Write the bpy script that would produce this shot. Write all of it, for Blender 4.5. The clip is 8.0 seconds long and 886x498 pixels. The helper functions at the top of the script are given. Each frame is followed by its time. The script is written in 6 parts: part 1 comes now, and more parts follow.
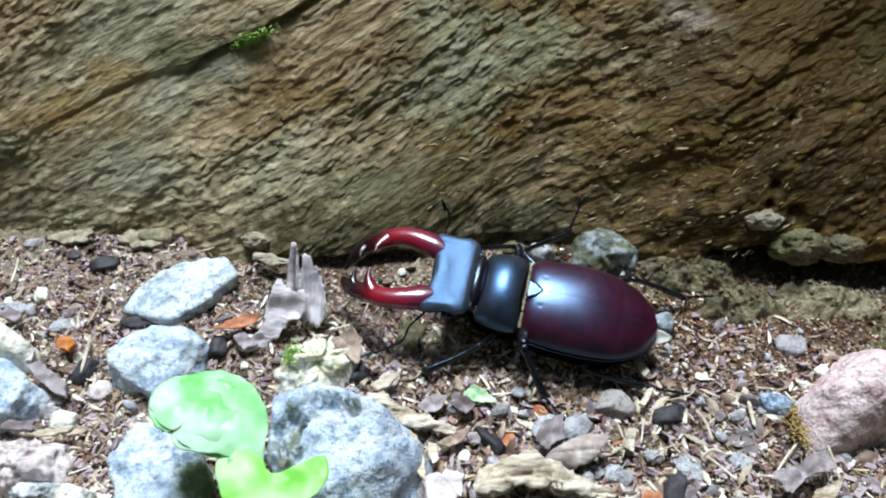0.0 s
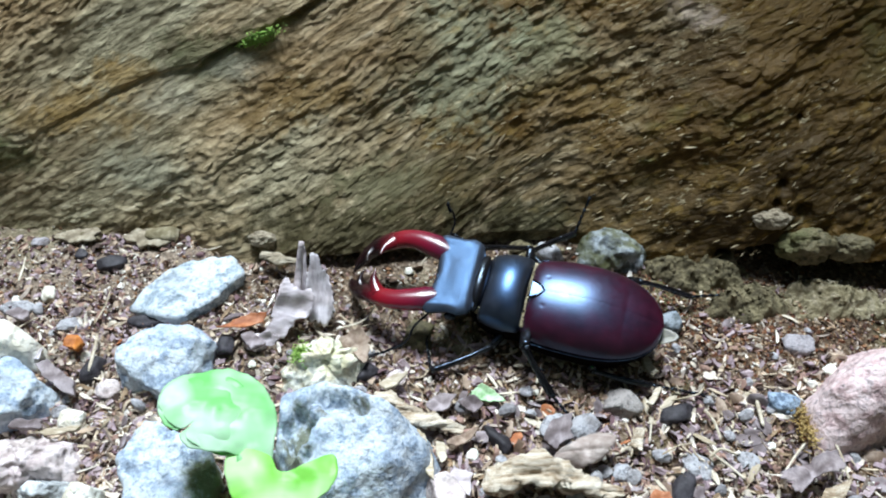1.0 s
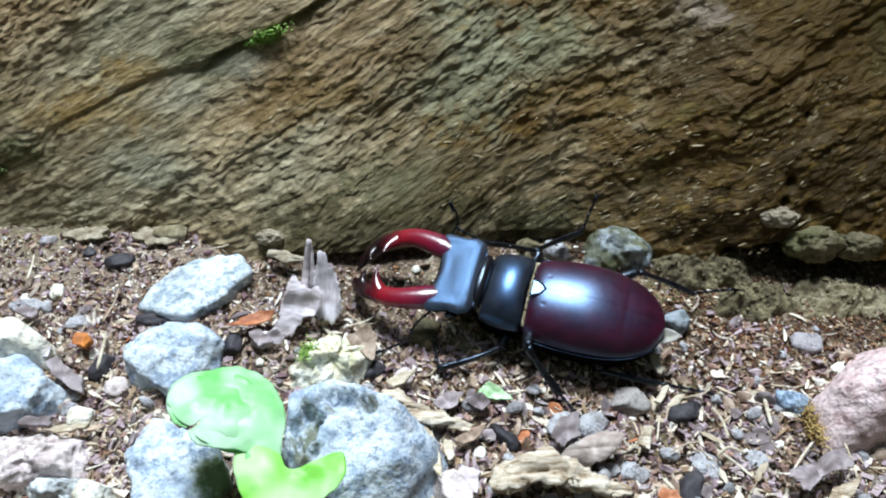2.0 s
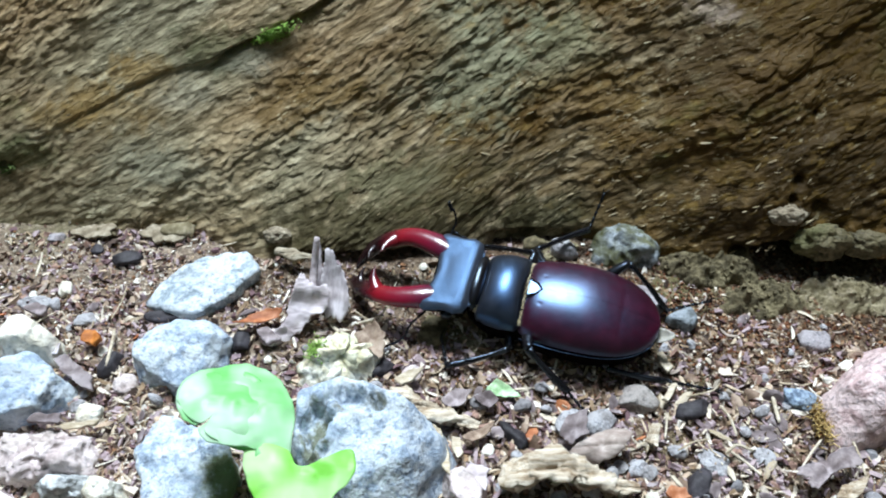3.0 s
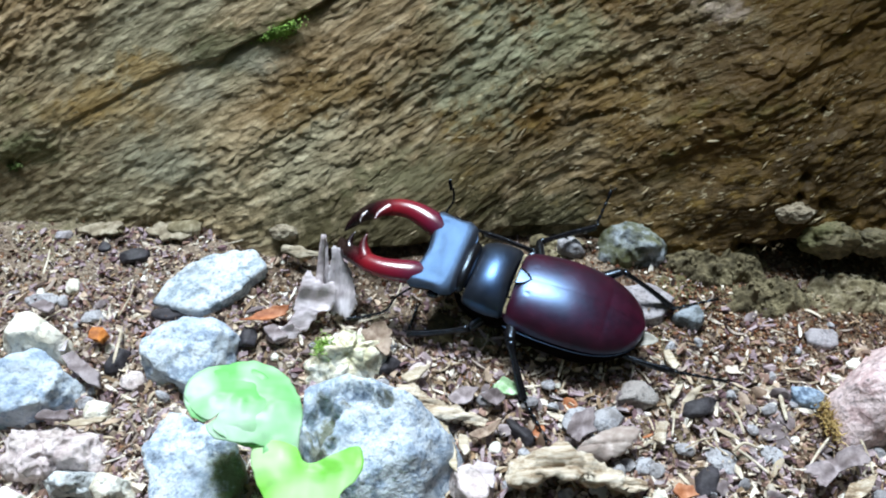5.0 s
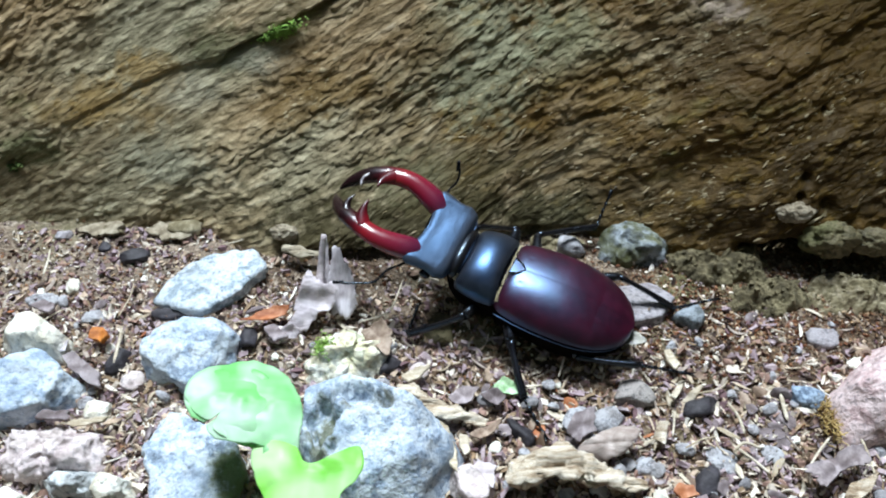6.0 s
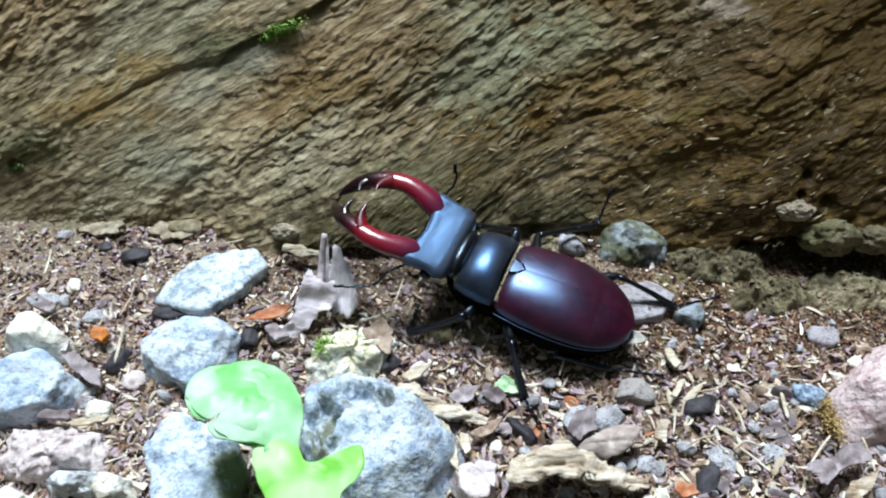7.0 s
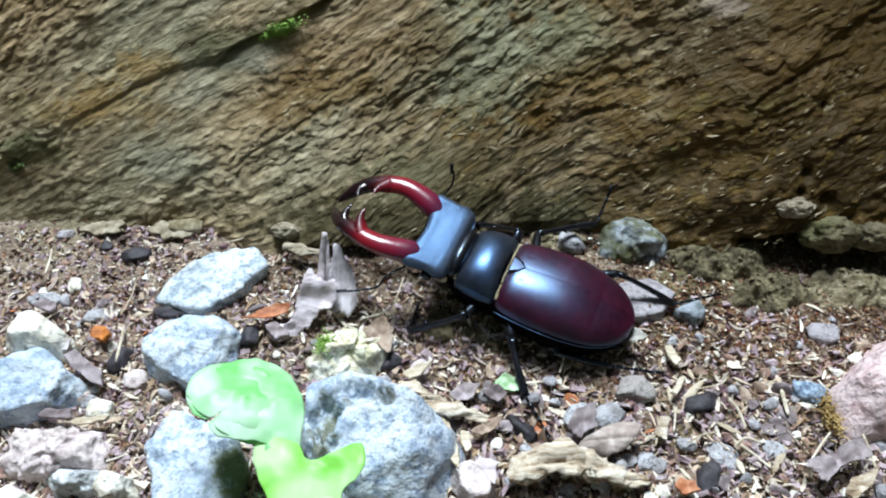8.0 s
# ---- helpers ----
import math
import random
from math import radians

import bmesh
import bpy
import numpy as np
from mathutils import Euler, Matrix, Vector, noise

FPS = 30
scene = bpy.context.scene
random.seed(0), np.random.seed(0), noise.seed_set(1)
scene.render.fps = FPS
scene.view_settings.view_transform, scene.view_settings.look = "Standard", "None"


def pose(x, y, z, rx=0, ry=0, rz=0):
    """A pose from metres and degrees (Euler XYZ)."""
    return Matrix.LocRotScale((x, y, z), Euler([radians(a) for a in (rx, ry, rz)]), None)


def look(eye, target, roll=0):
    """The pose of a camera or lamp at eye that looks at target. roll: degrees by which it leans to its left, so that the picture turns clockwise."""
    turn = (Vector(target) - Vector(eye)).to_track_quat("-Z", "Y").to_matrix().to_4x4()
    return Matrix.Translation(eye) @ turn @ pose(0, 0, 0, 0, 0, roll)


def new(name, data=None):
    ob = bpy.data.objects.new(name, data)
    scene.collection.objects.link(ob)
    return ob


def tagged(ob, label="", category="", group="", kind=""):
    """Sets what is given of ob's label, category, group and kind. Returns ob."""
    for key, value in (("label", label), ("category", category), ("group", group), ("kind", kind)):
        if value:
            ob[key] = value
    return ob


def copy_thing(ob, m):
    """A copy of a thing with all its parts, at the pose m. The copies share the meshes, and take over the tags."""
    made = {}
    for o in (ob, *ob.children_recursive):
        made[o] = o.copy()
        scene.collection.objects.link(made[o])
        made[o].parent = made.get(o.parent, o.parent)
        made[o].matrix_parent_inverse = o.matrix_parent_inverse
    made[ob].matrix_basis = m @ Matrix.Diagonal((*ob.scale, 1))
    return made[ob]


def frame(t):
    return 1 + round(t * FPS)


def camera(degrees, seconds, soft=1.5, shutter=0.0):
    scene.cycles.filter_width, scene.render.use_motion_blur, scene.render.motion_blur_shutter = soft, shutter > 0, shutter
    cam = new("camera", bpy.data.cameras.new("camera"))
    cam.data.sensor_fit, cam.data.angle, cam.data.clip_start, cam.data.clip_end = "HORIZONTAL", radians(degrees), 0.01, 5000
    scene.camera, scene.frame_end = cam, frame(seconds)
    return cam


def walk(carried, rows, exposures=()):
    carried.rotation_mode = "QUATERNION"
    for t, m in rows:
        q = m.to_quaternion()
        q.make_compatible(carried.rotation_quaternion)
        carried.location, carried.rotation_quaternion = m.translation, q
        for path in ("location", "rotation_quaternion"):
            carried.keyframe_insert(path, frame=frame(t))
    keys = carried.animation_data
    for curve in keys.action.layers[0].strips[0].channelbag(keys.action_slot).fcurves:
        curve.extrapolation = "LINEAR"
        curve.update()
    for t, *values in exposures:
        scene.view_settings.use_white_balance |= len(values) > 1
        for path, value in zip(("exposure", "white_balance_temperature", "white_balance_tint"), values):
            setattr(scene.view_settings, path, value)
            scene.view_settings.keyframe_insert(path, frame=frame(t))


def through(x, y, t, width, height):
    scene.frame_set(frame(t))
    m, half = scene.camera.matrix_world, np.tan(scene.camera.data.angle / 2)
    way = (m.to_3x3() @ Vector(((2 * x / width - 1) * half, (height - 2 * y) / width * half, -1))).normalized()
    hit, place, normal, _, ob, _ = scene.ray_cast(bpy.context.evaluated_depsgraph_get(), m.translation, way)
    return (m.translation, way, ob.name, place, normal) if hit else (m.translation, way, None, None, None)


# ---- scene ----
cam = camera(60, 8.0, soft=2.0)
PATH = [
    (0.0, pose(0.00306, -0.10932, 0.12533, 41.887, -0.960, -0.540)),
    (0.5, pose(0.00258, -0.10935, 0.12530, 41.882, -0.900, -0.487)),
    (1.0, pose(0.00193, -0.10948, 0.12502, 41.931, -0.887, -0.431)),
    (1.5, pose(0.00168, -0.10963, 0.12497, 41.918, -0.763, -0.311)),
    (3.0, pose(0.00039, -0.10964, 0.12511, 41.630, -0.513, -0.047)),
    (3.5, pose(0.00004, -0.10975, 0.12501, 41.617, -0.425, 0.056)),
    (4.0, pose(-0.00013, -0.10969, 0.12502, 41.540, -0.357, 0.134)),
    (4.5, pose(-0.00029, -0.10983, 0.12499, 41.555, -0.364, 0.147)),
    (6.0, pose(-0.00021, -0.10981, 0.12485, 41.548, -0.297, 0.146)),
    (6.5, pose(0.00001, -0.10984, 0.12489, 41.518, -0.178, 0.154)),
    (7.0, pose(-0.00007, -0.10972, 0.12501, 41.405, -0.153, 0.113)),
    (7.5, pose(-0.00001, -0.10979, 0.12499, 41.370, -0.050, 0.062)),
    (8.0, pose(0.00000, -0.11000, 0.12500, 41.348, -0.000, 0.000)),
]
walk(cam, PATH)

# ---- world, sun, exposure ----
world = bpy.data.worlds.new("sky")
scene.world = world
world.use_nodes = True
wn = world.node_tree
sky = wn.nodes.new("ShaderNodeTexSky")
sky.sky_type = "NISHITA"
sky.sun_disc = False
sky.sun_elevation = radians(64.5)
sky.sun_rotation = radians(-10)
wn.links.new(sky.outputs[0], wn.nodes["Background"].inputs[0])
wn.nodes["Background"].inputs[1].default_value = 0.05
sun = new("sun", bpy.data.lights.new("sun", "SUN"))
sun.data.energy = 5.0
sun.data.angle = radians(18)
sun.data.color = (0.80, 0.91, 1.0)
sun.matrix_world = look((-0.07, 0.42, 0.90), (0, 0, 0))
scene.view_settings.exposure = 0.66


# ---- materials ----
class Nodes:
    """Short hand for building a material's nodes."""

    def __init__(self, name):
        self.mat = bpy.data.materials.new(name)
        self.mat.use_nodes = True
        self.t = self.mat.node_tree
        self.bsdf = self.t.nodes["Principled BSDF"]
        self.co = self.t.nodes.new("ShaderNodeTexCoord").outputs["Object"]

    def node(self, kind, **values):
        n = self.t.nodes.new(kind)
        for k, v in values.items():
            n.inputs[k].default_value = v
        return n

    def link(self, a, b):
        self.t.links.new(a, b)

    def mapped(self, scale, turn=(0, 0, 0), co=None):
        m = self.node("ShaderNodeMapping", Scale=scale, Rotation=turn)
        self.link(co or self.co, m.inputs["Vector"])
        return m.outputs[0]

    def noise(self, scale, detail=4, rough=0.6, co=None):
        n = self.node("ShaderNodeTexNoise", Scale=scale, Detail=detail, Roughness=rough)
        self.link(co or self.co, n.inputs["Vector"])
        return n.outputs["Fac"]

    def cells(self, scale, out="Color", co=None):
        n = self.node("ShaderNodeTexVoronoi", Scale=scale)
        self.link(co or self.co, n.inputs["Vector"])
        return n.outputs[out]

    def ramp(self, fac, stops):
        r = self.t.nodes.new("ShaderNodeValToRGB")
        el = r.color_ramp.elements
        while len(el) < len(stops):
            el.new(0.5)
        for e, (p, c) in zip(el, stops):
            e.position = p
            e.color = (*c, 1) if len(c) == 3 else c
        self.link(fac, r.inputs[0])
        return r.outputs[0]

    def mix(self, fac, a, b, blend="MIX"):
        m = self.t.nodes.new("ShaderNodeMix")
        m.data_type, m.blend_type = "RGBA", blend
        for sock, v in ((m.inputs[0], fac), (m.inputs[6], a), (m.inputs[7], b)):
            if isinstance(v, (int, float)):
                sock.default_value = v
            elif isinstance(v, tuple):
                sock.default_value = (*v, 1)
            else:
                self.link(v, sock)
        return m.outputs[2]

    def math(self, op, a, b):
        m = self.t.nodes.new("ShaderNodeMath")
        m.operation = op
        for sock, v in zip(m.inputs, (a, b)):
            if isinstance(v, (int, float)):
                sock.default_value = v
            else:
                self.link(v, sock)
        return m.outputs[0]

    def finish(self, color, rough, bump=None, strength=0.5, distance=0.0004, spec=0.5, **more):
        for sock, v in ((self.bsdf.inputs["Base Color"], color), (self.bsdf.inputs["Roughness"], rough)):
            if isinstance(v, tuple):
                sock.default_value = (*v, 1)
            elif isinstance(v, (int, float)):
                sock.default_value = v
            else:
                self.link(v, sock)
        self.bsdf.inputs["Specular IOR Level"].default_value = spec
        for k, v in more.items():
            self.bsdf.inputs[k.replace("_", " ")].default_value = v
        if bump is not None:
            b = self.node("ShaderNodeBump", Strength=strength, Distance=distance)
            self.link(bump, b.inputs["Height"])
            self.link(b.outputs[0], self.bsdf.inputs["Normal"])
        return self.mat


def soil_material():
    n = Nodes("soil")
    base = n.ramp(n.noise(90, 6), [(0.3, (0.030, 0.020, 0.012)), (0.55, (0.08, 0.055, 0.035)), (0.75, (0.15, 0.11, 0.075))])
    grain = n.ramp(n.cells(1300), [(0.0, (0.02, 0.012, 0.008)), (0.4, (0.11, 0.065, 0.038)), (0.7, (0.22, 0.16, 0.11)), (0.95, (0.6, 0.5, 0.4))])
    col = n.mix(0.6, base, grain)
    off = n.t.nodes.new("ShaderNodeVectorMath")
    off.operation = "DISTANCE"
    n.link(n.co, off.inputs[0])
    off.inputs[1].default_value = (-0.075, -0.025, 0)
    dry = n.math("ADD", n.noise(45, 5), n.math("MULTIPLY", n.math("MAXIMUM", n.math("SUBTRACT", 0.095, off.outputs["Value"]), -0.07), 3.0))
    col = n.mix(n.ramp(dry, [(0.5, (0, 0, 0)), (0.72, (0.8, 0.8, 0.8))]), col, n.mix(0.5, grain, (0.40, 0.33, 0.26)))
    moss = n.ramp(n.noise(28, 3), [(0.55, (0, 0, 0)), (0.7, (1, 1, 1))])
    col = n.mix(n.math("MULTIPLY", moss, 0.45), col, (0.12, 0.13, 0.045))
    return n.finish(col, 0.95, n.math("ADD", n.cells(1300, "Distance"), n.noise(2500, 3)), 0.8, 0.0007, 0.2)


def wood_material():
    """Weathered rotten timber: olive brown, grain on the slant, green-grey algae and darker damp brown."""
    n = Nodes("rotten_wood")
    slant = (0, radians(23), 0)
    co = n.mapped((1, 0.15, 1), slant)
    fib = n.noise(1, 6, 0.65, n.mapped((130, 300, 760), (0, 0, 0), co))
    fine = n.noise(1, 4, 0.7, n.mapped((380, 800, 1150), (0, 0, 0), co))
    col = n.ramp(fib, [(0.28, (0.075, 0.048, 0.016)), (0.45, (0.265, 0.178, 0.085)), (0.6, (0.465, 0.340, 0.195)), (0.78, (0.72, 0.59, 0.41))])
    patch = n.ramp(n.noise(1, 3, 0.55, n.mapped((16, 20, 38), (0, 0, 0), co)), [(0.36, (0, 0, 0)), (0.58, (1, 1, 1))])
    grey = n.ramp(fib, [(0.3, (0.115, 0.108, 0.065)), (0.6, (0.44, 0.42, 0.285)), (0.8, (0.73, 0.71, 0.54))])
    col = n.mix(n.math("MULTIPLY", patch, 0.7), col, grey)
    sep = n.t.nodes.new("ShaderNodeSeparateXYZ")
    n.link(n.co, sep.inputs[0])
    wet = n.math("ADD", n.noise(1, 4, 0.6, n.mapped((22, 30, 30), (0, radians(10), 0))), n.math("MULTIPLY", sep.outputs["X"], 2.6))
    damp = n.ramp(wet, [(0.43, (0, 0, 0)), (0.60, (1, 1, 1))])
    col = n.mix(n.math("MULTIPLY", damp, 0.9), col, (0.120, 0.062, 0.007))
    moss = n.ramp(n.noise(1, 5, 0.65, n.mapped((30, 30, 55), (0, radians(20), 0))), [(0.60, (0, 0, 0)), (0.72, (1, 1, 1))])
    col = n.mix(n.math("MULTIPLY", moss, 0.6), col, (0.085, 0.12, 0.03))
    def stained_and_shaded(col, patches):
        """Ragged patches on the face, stains and painted shade: place and half size along x and z, tone, cover."""
        for (px, pz), (wx, wz), tone, most in patches:
            at = n.node("ShaderNodeMapping", Location=(-px / wx, 0.0, -pz / wz), Scale=(1 / wx, 0.0, 1 / wz))
            n.link(n.co, at.inputs["Vector"])
            far = n.t.nodes.new("ShaderNodeVectorMath")
            far.operation = "LENGTH"
            n.link(at.outputs[0], far.inputs[0])
            edge = n.math("ADD", far.outputs["Value"], n.math("MULTIPLY", n.math("SUBTRACT", n.noise(240, 5, 0.7), 0.5), 2.4))
            col = n.mix(n.math("MULTIPLY", n.ramp(edge, [(0.45, (1, 1, 1)), (1.0, (0, 0, 0))]), most), col, tone)
        return col

    # moss and bleached patches; the dark olive second one paints the foot's shade
    col = stained_and_shaded(col, (
        ((-0.0469, 0.0305), (0.013, 0.0045), (0.075, 0.1, 0.035), 0.5),
        ((0.0229, 0.0055), (0.016, 0.006), (0.05, 0.048, 0.018), 0.8),
        ((-0.0899, 0.0125), (0.012, 0.004), (0.07, 0.1, 0.03), 0.55),
        ((0.0078, 0.0315), (0.016, 0.014), (0.36, 0.38, 0.25), 0.55),
        ((0.0268, 0.0341), (0.012, 0.007), (0.24, 0.26, 0.15), 0.5),
        ((0.0352, 0.0274), (0.016, 0.006), (0.16, 0.095, 0.022), 0.6),
        ((-0.0716, 0.0204), (0.014, 0.005), (0.26, 0.16, 0.05), 0.5),
        ((-0.0267, 0.0263), (0.014, 0.006), (0.17, 0.105, 0.032), 0.5),
        ((0.0513, 0.011), (0.022, 0.01), (0.085, 0.055, 0.022), 0.6),
    ))
    # brown and damp patches; the two olive ones at mid-foot are painted shade
    col = stained_and_shaded(col, (
        ((0.083, 0.0184), (0.026, 0.015), (0.045, 0.026, 0.006), 0.9),
        ((0.0649, 0.0071), (0.016, 0.007), (0.045, 0.026, 0.007), 0.9),
        ((0.0585, 0.0324), (0.018, 0.011), (0.075, 0.04, 0.008), 0.85),
        ((0.086, 0.035), (0.024, 0.014), (0.105, 0.06, 0.014), 0.6),
        ((-0.002, 0.033), (0.01, 0.005), (0.12, 0.07, 0.02), 0.7),
        ((-0.013, 0.005), (0.036, 0.0085), (0.062, 0.052, 0.022), 0.9),
        ((0.0, 0.0125), (0.026, 0.006), (0.095, 0.078, 0.032), 0.7),
        ((0.052, 0.02), (0.014, 0.004), (0.1, 0.055, 0.014), 0.75),
        ((-0.0748, 0.0223), (0.01, 0.0042), (0.33, 0.21, 0.065), 0.5),
    ))
    # ochre and grey patches
    col = stained_and_shaded(col, (
        ((-0.064, 0.0262), (0.009, 0.004), (0.36, 0.215, 0.055), 0.6),
        ((-0.082, 0.0186), (0.008, 0.003), (0.34, 0.22, 0.07), 0.4),
        ((-0.0551, 0.0235), (0.009, 0.0032), (0.43, 0.41, 0.31), 0.4),
        ((-0.0405, 0.0292), (0.009, 0.0028), (0.4, 0.39, 0.31), 0.4),
        ((-0.0342, 0.0215), (0.01, 0.0036), (0.16, 0.095, 0.028), 0.6),
        ((-0.024, 0.0255), (0.009, 0.0034), (0.2, 0.12, 0.035), 0.55),
        ((-0.01, 0.013), (0.012, 0.004), (0.19, 0.18, 0.1), 0.5),
        ((0.056, 0.0408), (0.007, 0.0022), (0.5, 0.4, 0.34), 0.5),
        ((-0.06, 0.011), (0.014, 0.004), (0.3, 0.3, 0.22), 0.45),
    ))
    bits = n.ramp(n.noise(1, 2, 0.5, n.mapped((620, 1500, 2500), (0, 0, 0), co)), [(0.60, (0, 0, 0)), (0.68, (1, 1, 1))])
    strewn = n.ramp(n.noise(1, 3, 0.6, n.mapped((70, 70, 130), (0, 0, 0), co)), [(0.46, (0, 0, 0)), (0.64, (1, 1, 1))])
    bits = n.math("MULTIPLY", bits, strewn)
    col = n.mix(n.math("MULTIPLY", bits, 0.5), col, (0.74, 0.65, 0.42))
    crumb = n.ramp(n.noise(1, 3, 0.6, n.mapped((260, 500, 820), (0, 0, 0), co)), [(0.56, (0, 0, 0)), (0.66, (1, 1, 1))])
    col = n.mix(n.math("MULTIPLY", n.math("MULTIPLY", crumb, damp), 0.4), col, (0.27, 0.17, 0.035))
    fleck = n.ramp(fine, [(0.36, (0.34, 0.31, 0.26)), (0.50, (0.86, 0.85, 0.84)), (0.62, (1.0, 1.0, 1.0))])
    col = n.mix(0.45, col, fleck, "MULTIPLY")
    pits = n.ramp(n.noise(1, 3, 0.6, n.mapped((160, 300, 520), (0, 0, 0), co)), [(0.30, (1, 1, 1)), (0.40, (0, 0, 0))])
    col = n.mix(n.math("MULTIPLY", pits, 0.12), col, (0.04, 0.026, 0.009))
    lump = n.ramp(n.noise(1, 2, 0.5, n.mapped((300, 420, 560), (0, 0, 0), co)), [(0.42, (0, 0, 0)), (0.62, (1, 1, 1))])
    h = n.math("ADD", n.math("MULTIPLY", fib, 0.75), n.math("ADD", n.math("MULTIPLY", fine, 0.25), n.math("MULTIPLY", lump, 0.12)))
    gloss = n.ramp(damp, [(0.0, (0.62, 0.62, 0.62)), (1.0, (0.46, 0.46, 0.46))])
    return n.finish(col, gloss, h, 1.0, 0.0012, 0.12)


def granite_material(name, pale, mid, dark, cell=1900, stain=0.0, stain_col=(0.1, 0.11, 0.03), soil=0.4, blots=()):
    n = Nodes(name)
    rnd = n.t.nodes.new("ShaderNodeObjectInfo").outputs["Random"]
    off = n.t.nodes.new("ShaderNodeVectorMath")
    off.operation = "ADD"
    n.link(n.co, off.inputs[0])
    n.link(rnd, off.inputs[1])
    bend = n.node("ShaderNodeTexNoise", Scale=600.0, Detail=3.0)
    n.link(off.outputs[0], bend.inputs["Vector"])
    warp = n.t.nodes.new("ShaderNodeVectorMath")
    warp.operation = "MULTIPLY_ADD"
    n.link(bend.outputs["Color"], warp.inputs[0])
    warp.inputs[1].default_value = (0.0006, 0.0006, 0.0006)
    n.link(off.outputs[0], warp.inputs[2])
    co = warp.outputs[0]
    low = tuple(0.5 * m + 0.5 * d for m, d in zip(mid, dark))
    white = tuple(min(0.74, 0.92 * p) for p in pale)
    col = n.ramp(n.noise(280, 7, 0.70, co), [(0.37, low), (0.45, mid), (0.52, pale), (0.60, white)])
    speck = n.ramp(n.noise(cell * 0.55, 3, 0.6, co), [(0.34, (0.16, 0.17, 0.19)), (0.40, (0.62, 0.65, 0.69)), (0.46, (1, 1, 1))])
    fine = n.ramp(n.noise(cell * 1.5, 2, 0.6, co), [(0.32, (0.30, 0.30, 0.32)), (0.42, (1, 1, 1))])
    col = n.mix(0.65, col, speck, "MULTIPLY")
    col = n.mix(0.3, col, fine, "MULTIPLY")
    soiled = n.ramp(n.noise(120, 5, 0.7, co), [(0.52, (0, 0, 0)), (0.66, (1, 1, 1))])
    col = n.mix(n.math("MULTIPLY", soiled, soil), col, n.mix(0.5, low, (0.20, 0.16, 0.11)))
    veil = n.noise(75, 4, 0.6, co)
    col = n.mix(n.math("MULTIPLY", n.ramp(veil, [(0.45, (0, 0, 0)), (0.68, (1, 1, 1))]), 0.55), col, mid)
    if stain:
        s = n.ramp(n.noise(55, 4, 0.65, co), [(0.5, (0, 0, 0)), (0.62, (1, 1, 1))])
        col = n.mix(n.math("MULTIPLY", s, stain), col, stain_col)
    for place, size, tone in blots:
        # a patch of dirt or moss with a ragged edge
        at = n.node("ShaderNodeMapping", Location=tuple(-p / w for p, w in zip(place, size)), Scale=tuple(1 / w for w in size))
        n.link(n.co, at.inputs["Vector"])
        far = n.t.nodes.new("ShaderNodeVectorMath")
        far.operation = "LENGTH"
        n.link(at.outputs[0], far.inputs[0])
        edge = n.math("ADD", far.outputs["Value"], n.math("MULTIPLY", n.math("SUBTRACT", n.noise(420, 5, 0.7), 0.5), 2.2))
        col = n.mix(n.math("MULTIPLY", n.ramp(edge, [(0.5, (1, 1, 1)), (1.1, (0, 0, 0))]), 0.88), col, tone)
    h = n.math("ADD", n.noise(500, 5, 0.7, co), n.math("MULTIPLY", n.cells(cell, "Distance", co), 0.2))
    return n.finish(col, 0.7, h, 0.7, 0.0008, 0.35)


def litter_material(name, stops):
    """Grit and chips, each of its own shade."""
    n = Nodes(name)
    rnd = n.t.nodes.new("ShaderNodeNewGeometry").outputs["Random Per Island"]
    col = n.ramp(rnd, stops)
    n.t.nodes[-1].color_ramp.interpolation = "CONSTANT"
    col = n.mix(0.45, col, n.ramp(n.noise(1500, 3), [(0.3, (0.3, 0.25, 0.2)), (0.7, (1, 1, 1))]), "MULTIPLY")
    return n.finish(col, 0.8, n.noise(2500, 3), 0.5, 0.0003, 0.3)


def piece_material(name, stops, rough=0.75, streak=(700, 700, 700), bump=0.0003, spec=0.35, through=0.0):
    """One loose thing: a ramp of shades over its noise, varied from piece to piece."""
    n = Nodes(name)
    rnd = n.t.nodes.new("ShaderNodeObjectInfo").outputs["Random"]
    fac = n.noise(1, 5, 0.65, n.mapped(streak))
    fac = n.math("ADD", fac, n.math("MULTIPLY", n.math("SUBTRACT", rnd, 0.5), 0.25))
    col = n.ramp(fac, stops)
    blot = n.ramp(n.noise(160, 4), [(0.35, (0.55, 0.5, 0.45)), (0.6, (1, 1, 1))])
    col = n.mix(0.6, col, blot, "MULTIPLY")
    mat = n.finish(col, rough, n.noise(1, 5, 0.7, n.mapped(tuple(s * 1.7 for s in streak))), 0.7, bump, spec)
    if through:
        n.bsdf.inputs["Subsurface Weight"].default_value = through
        n.bsdf.inputs["Subsurface Radius"].default_value = (0.002, 0.002, 0.001)
    return mat


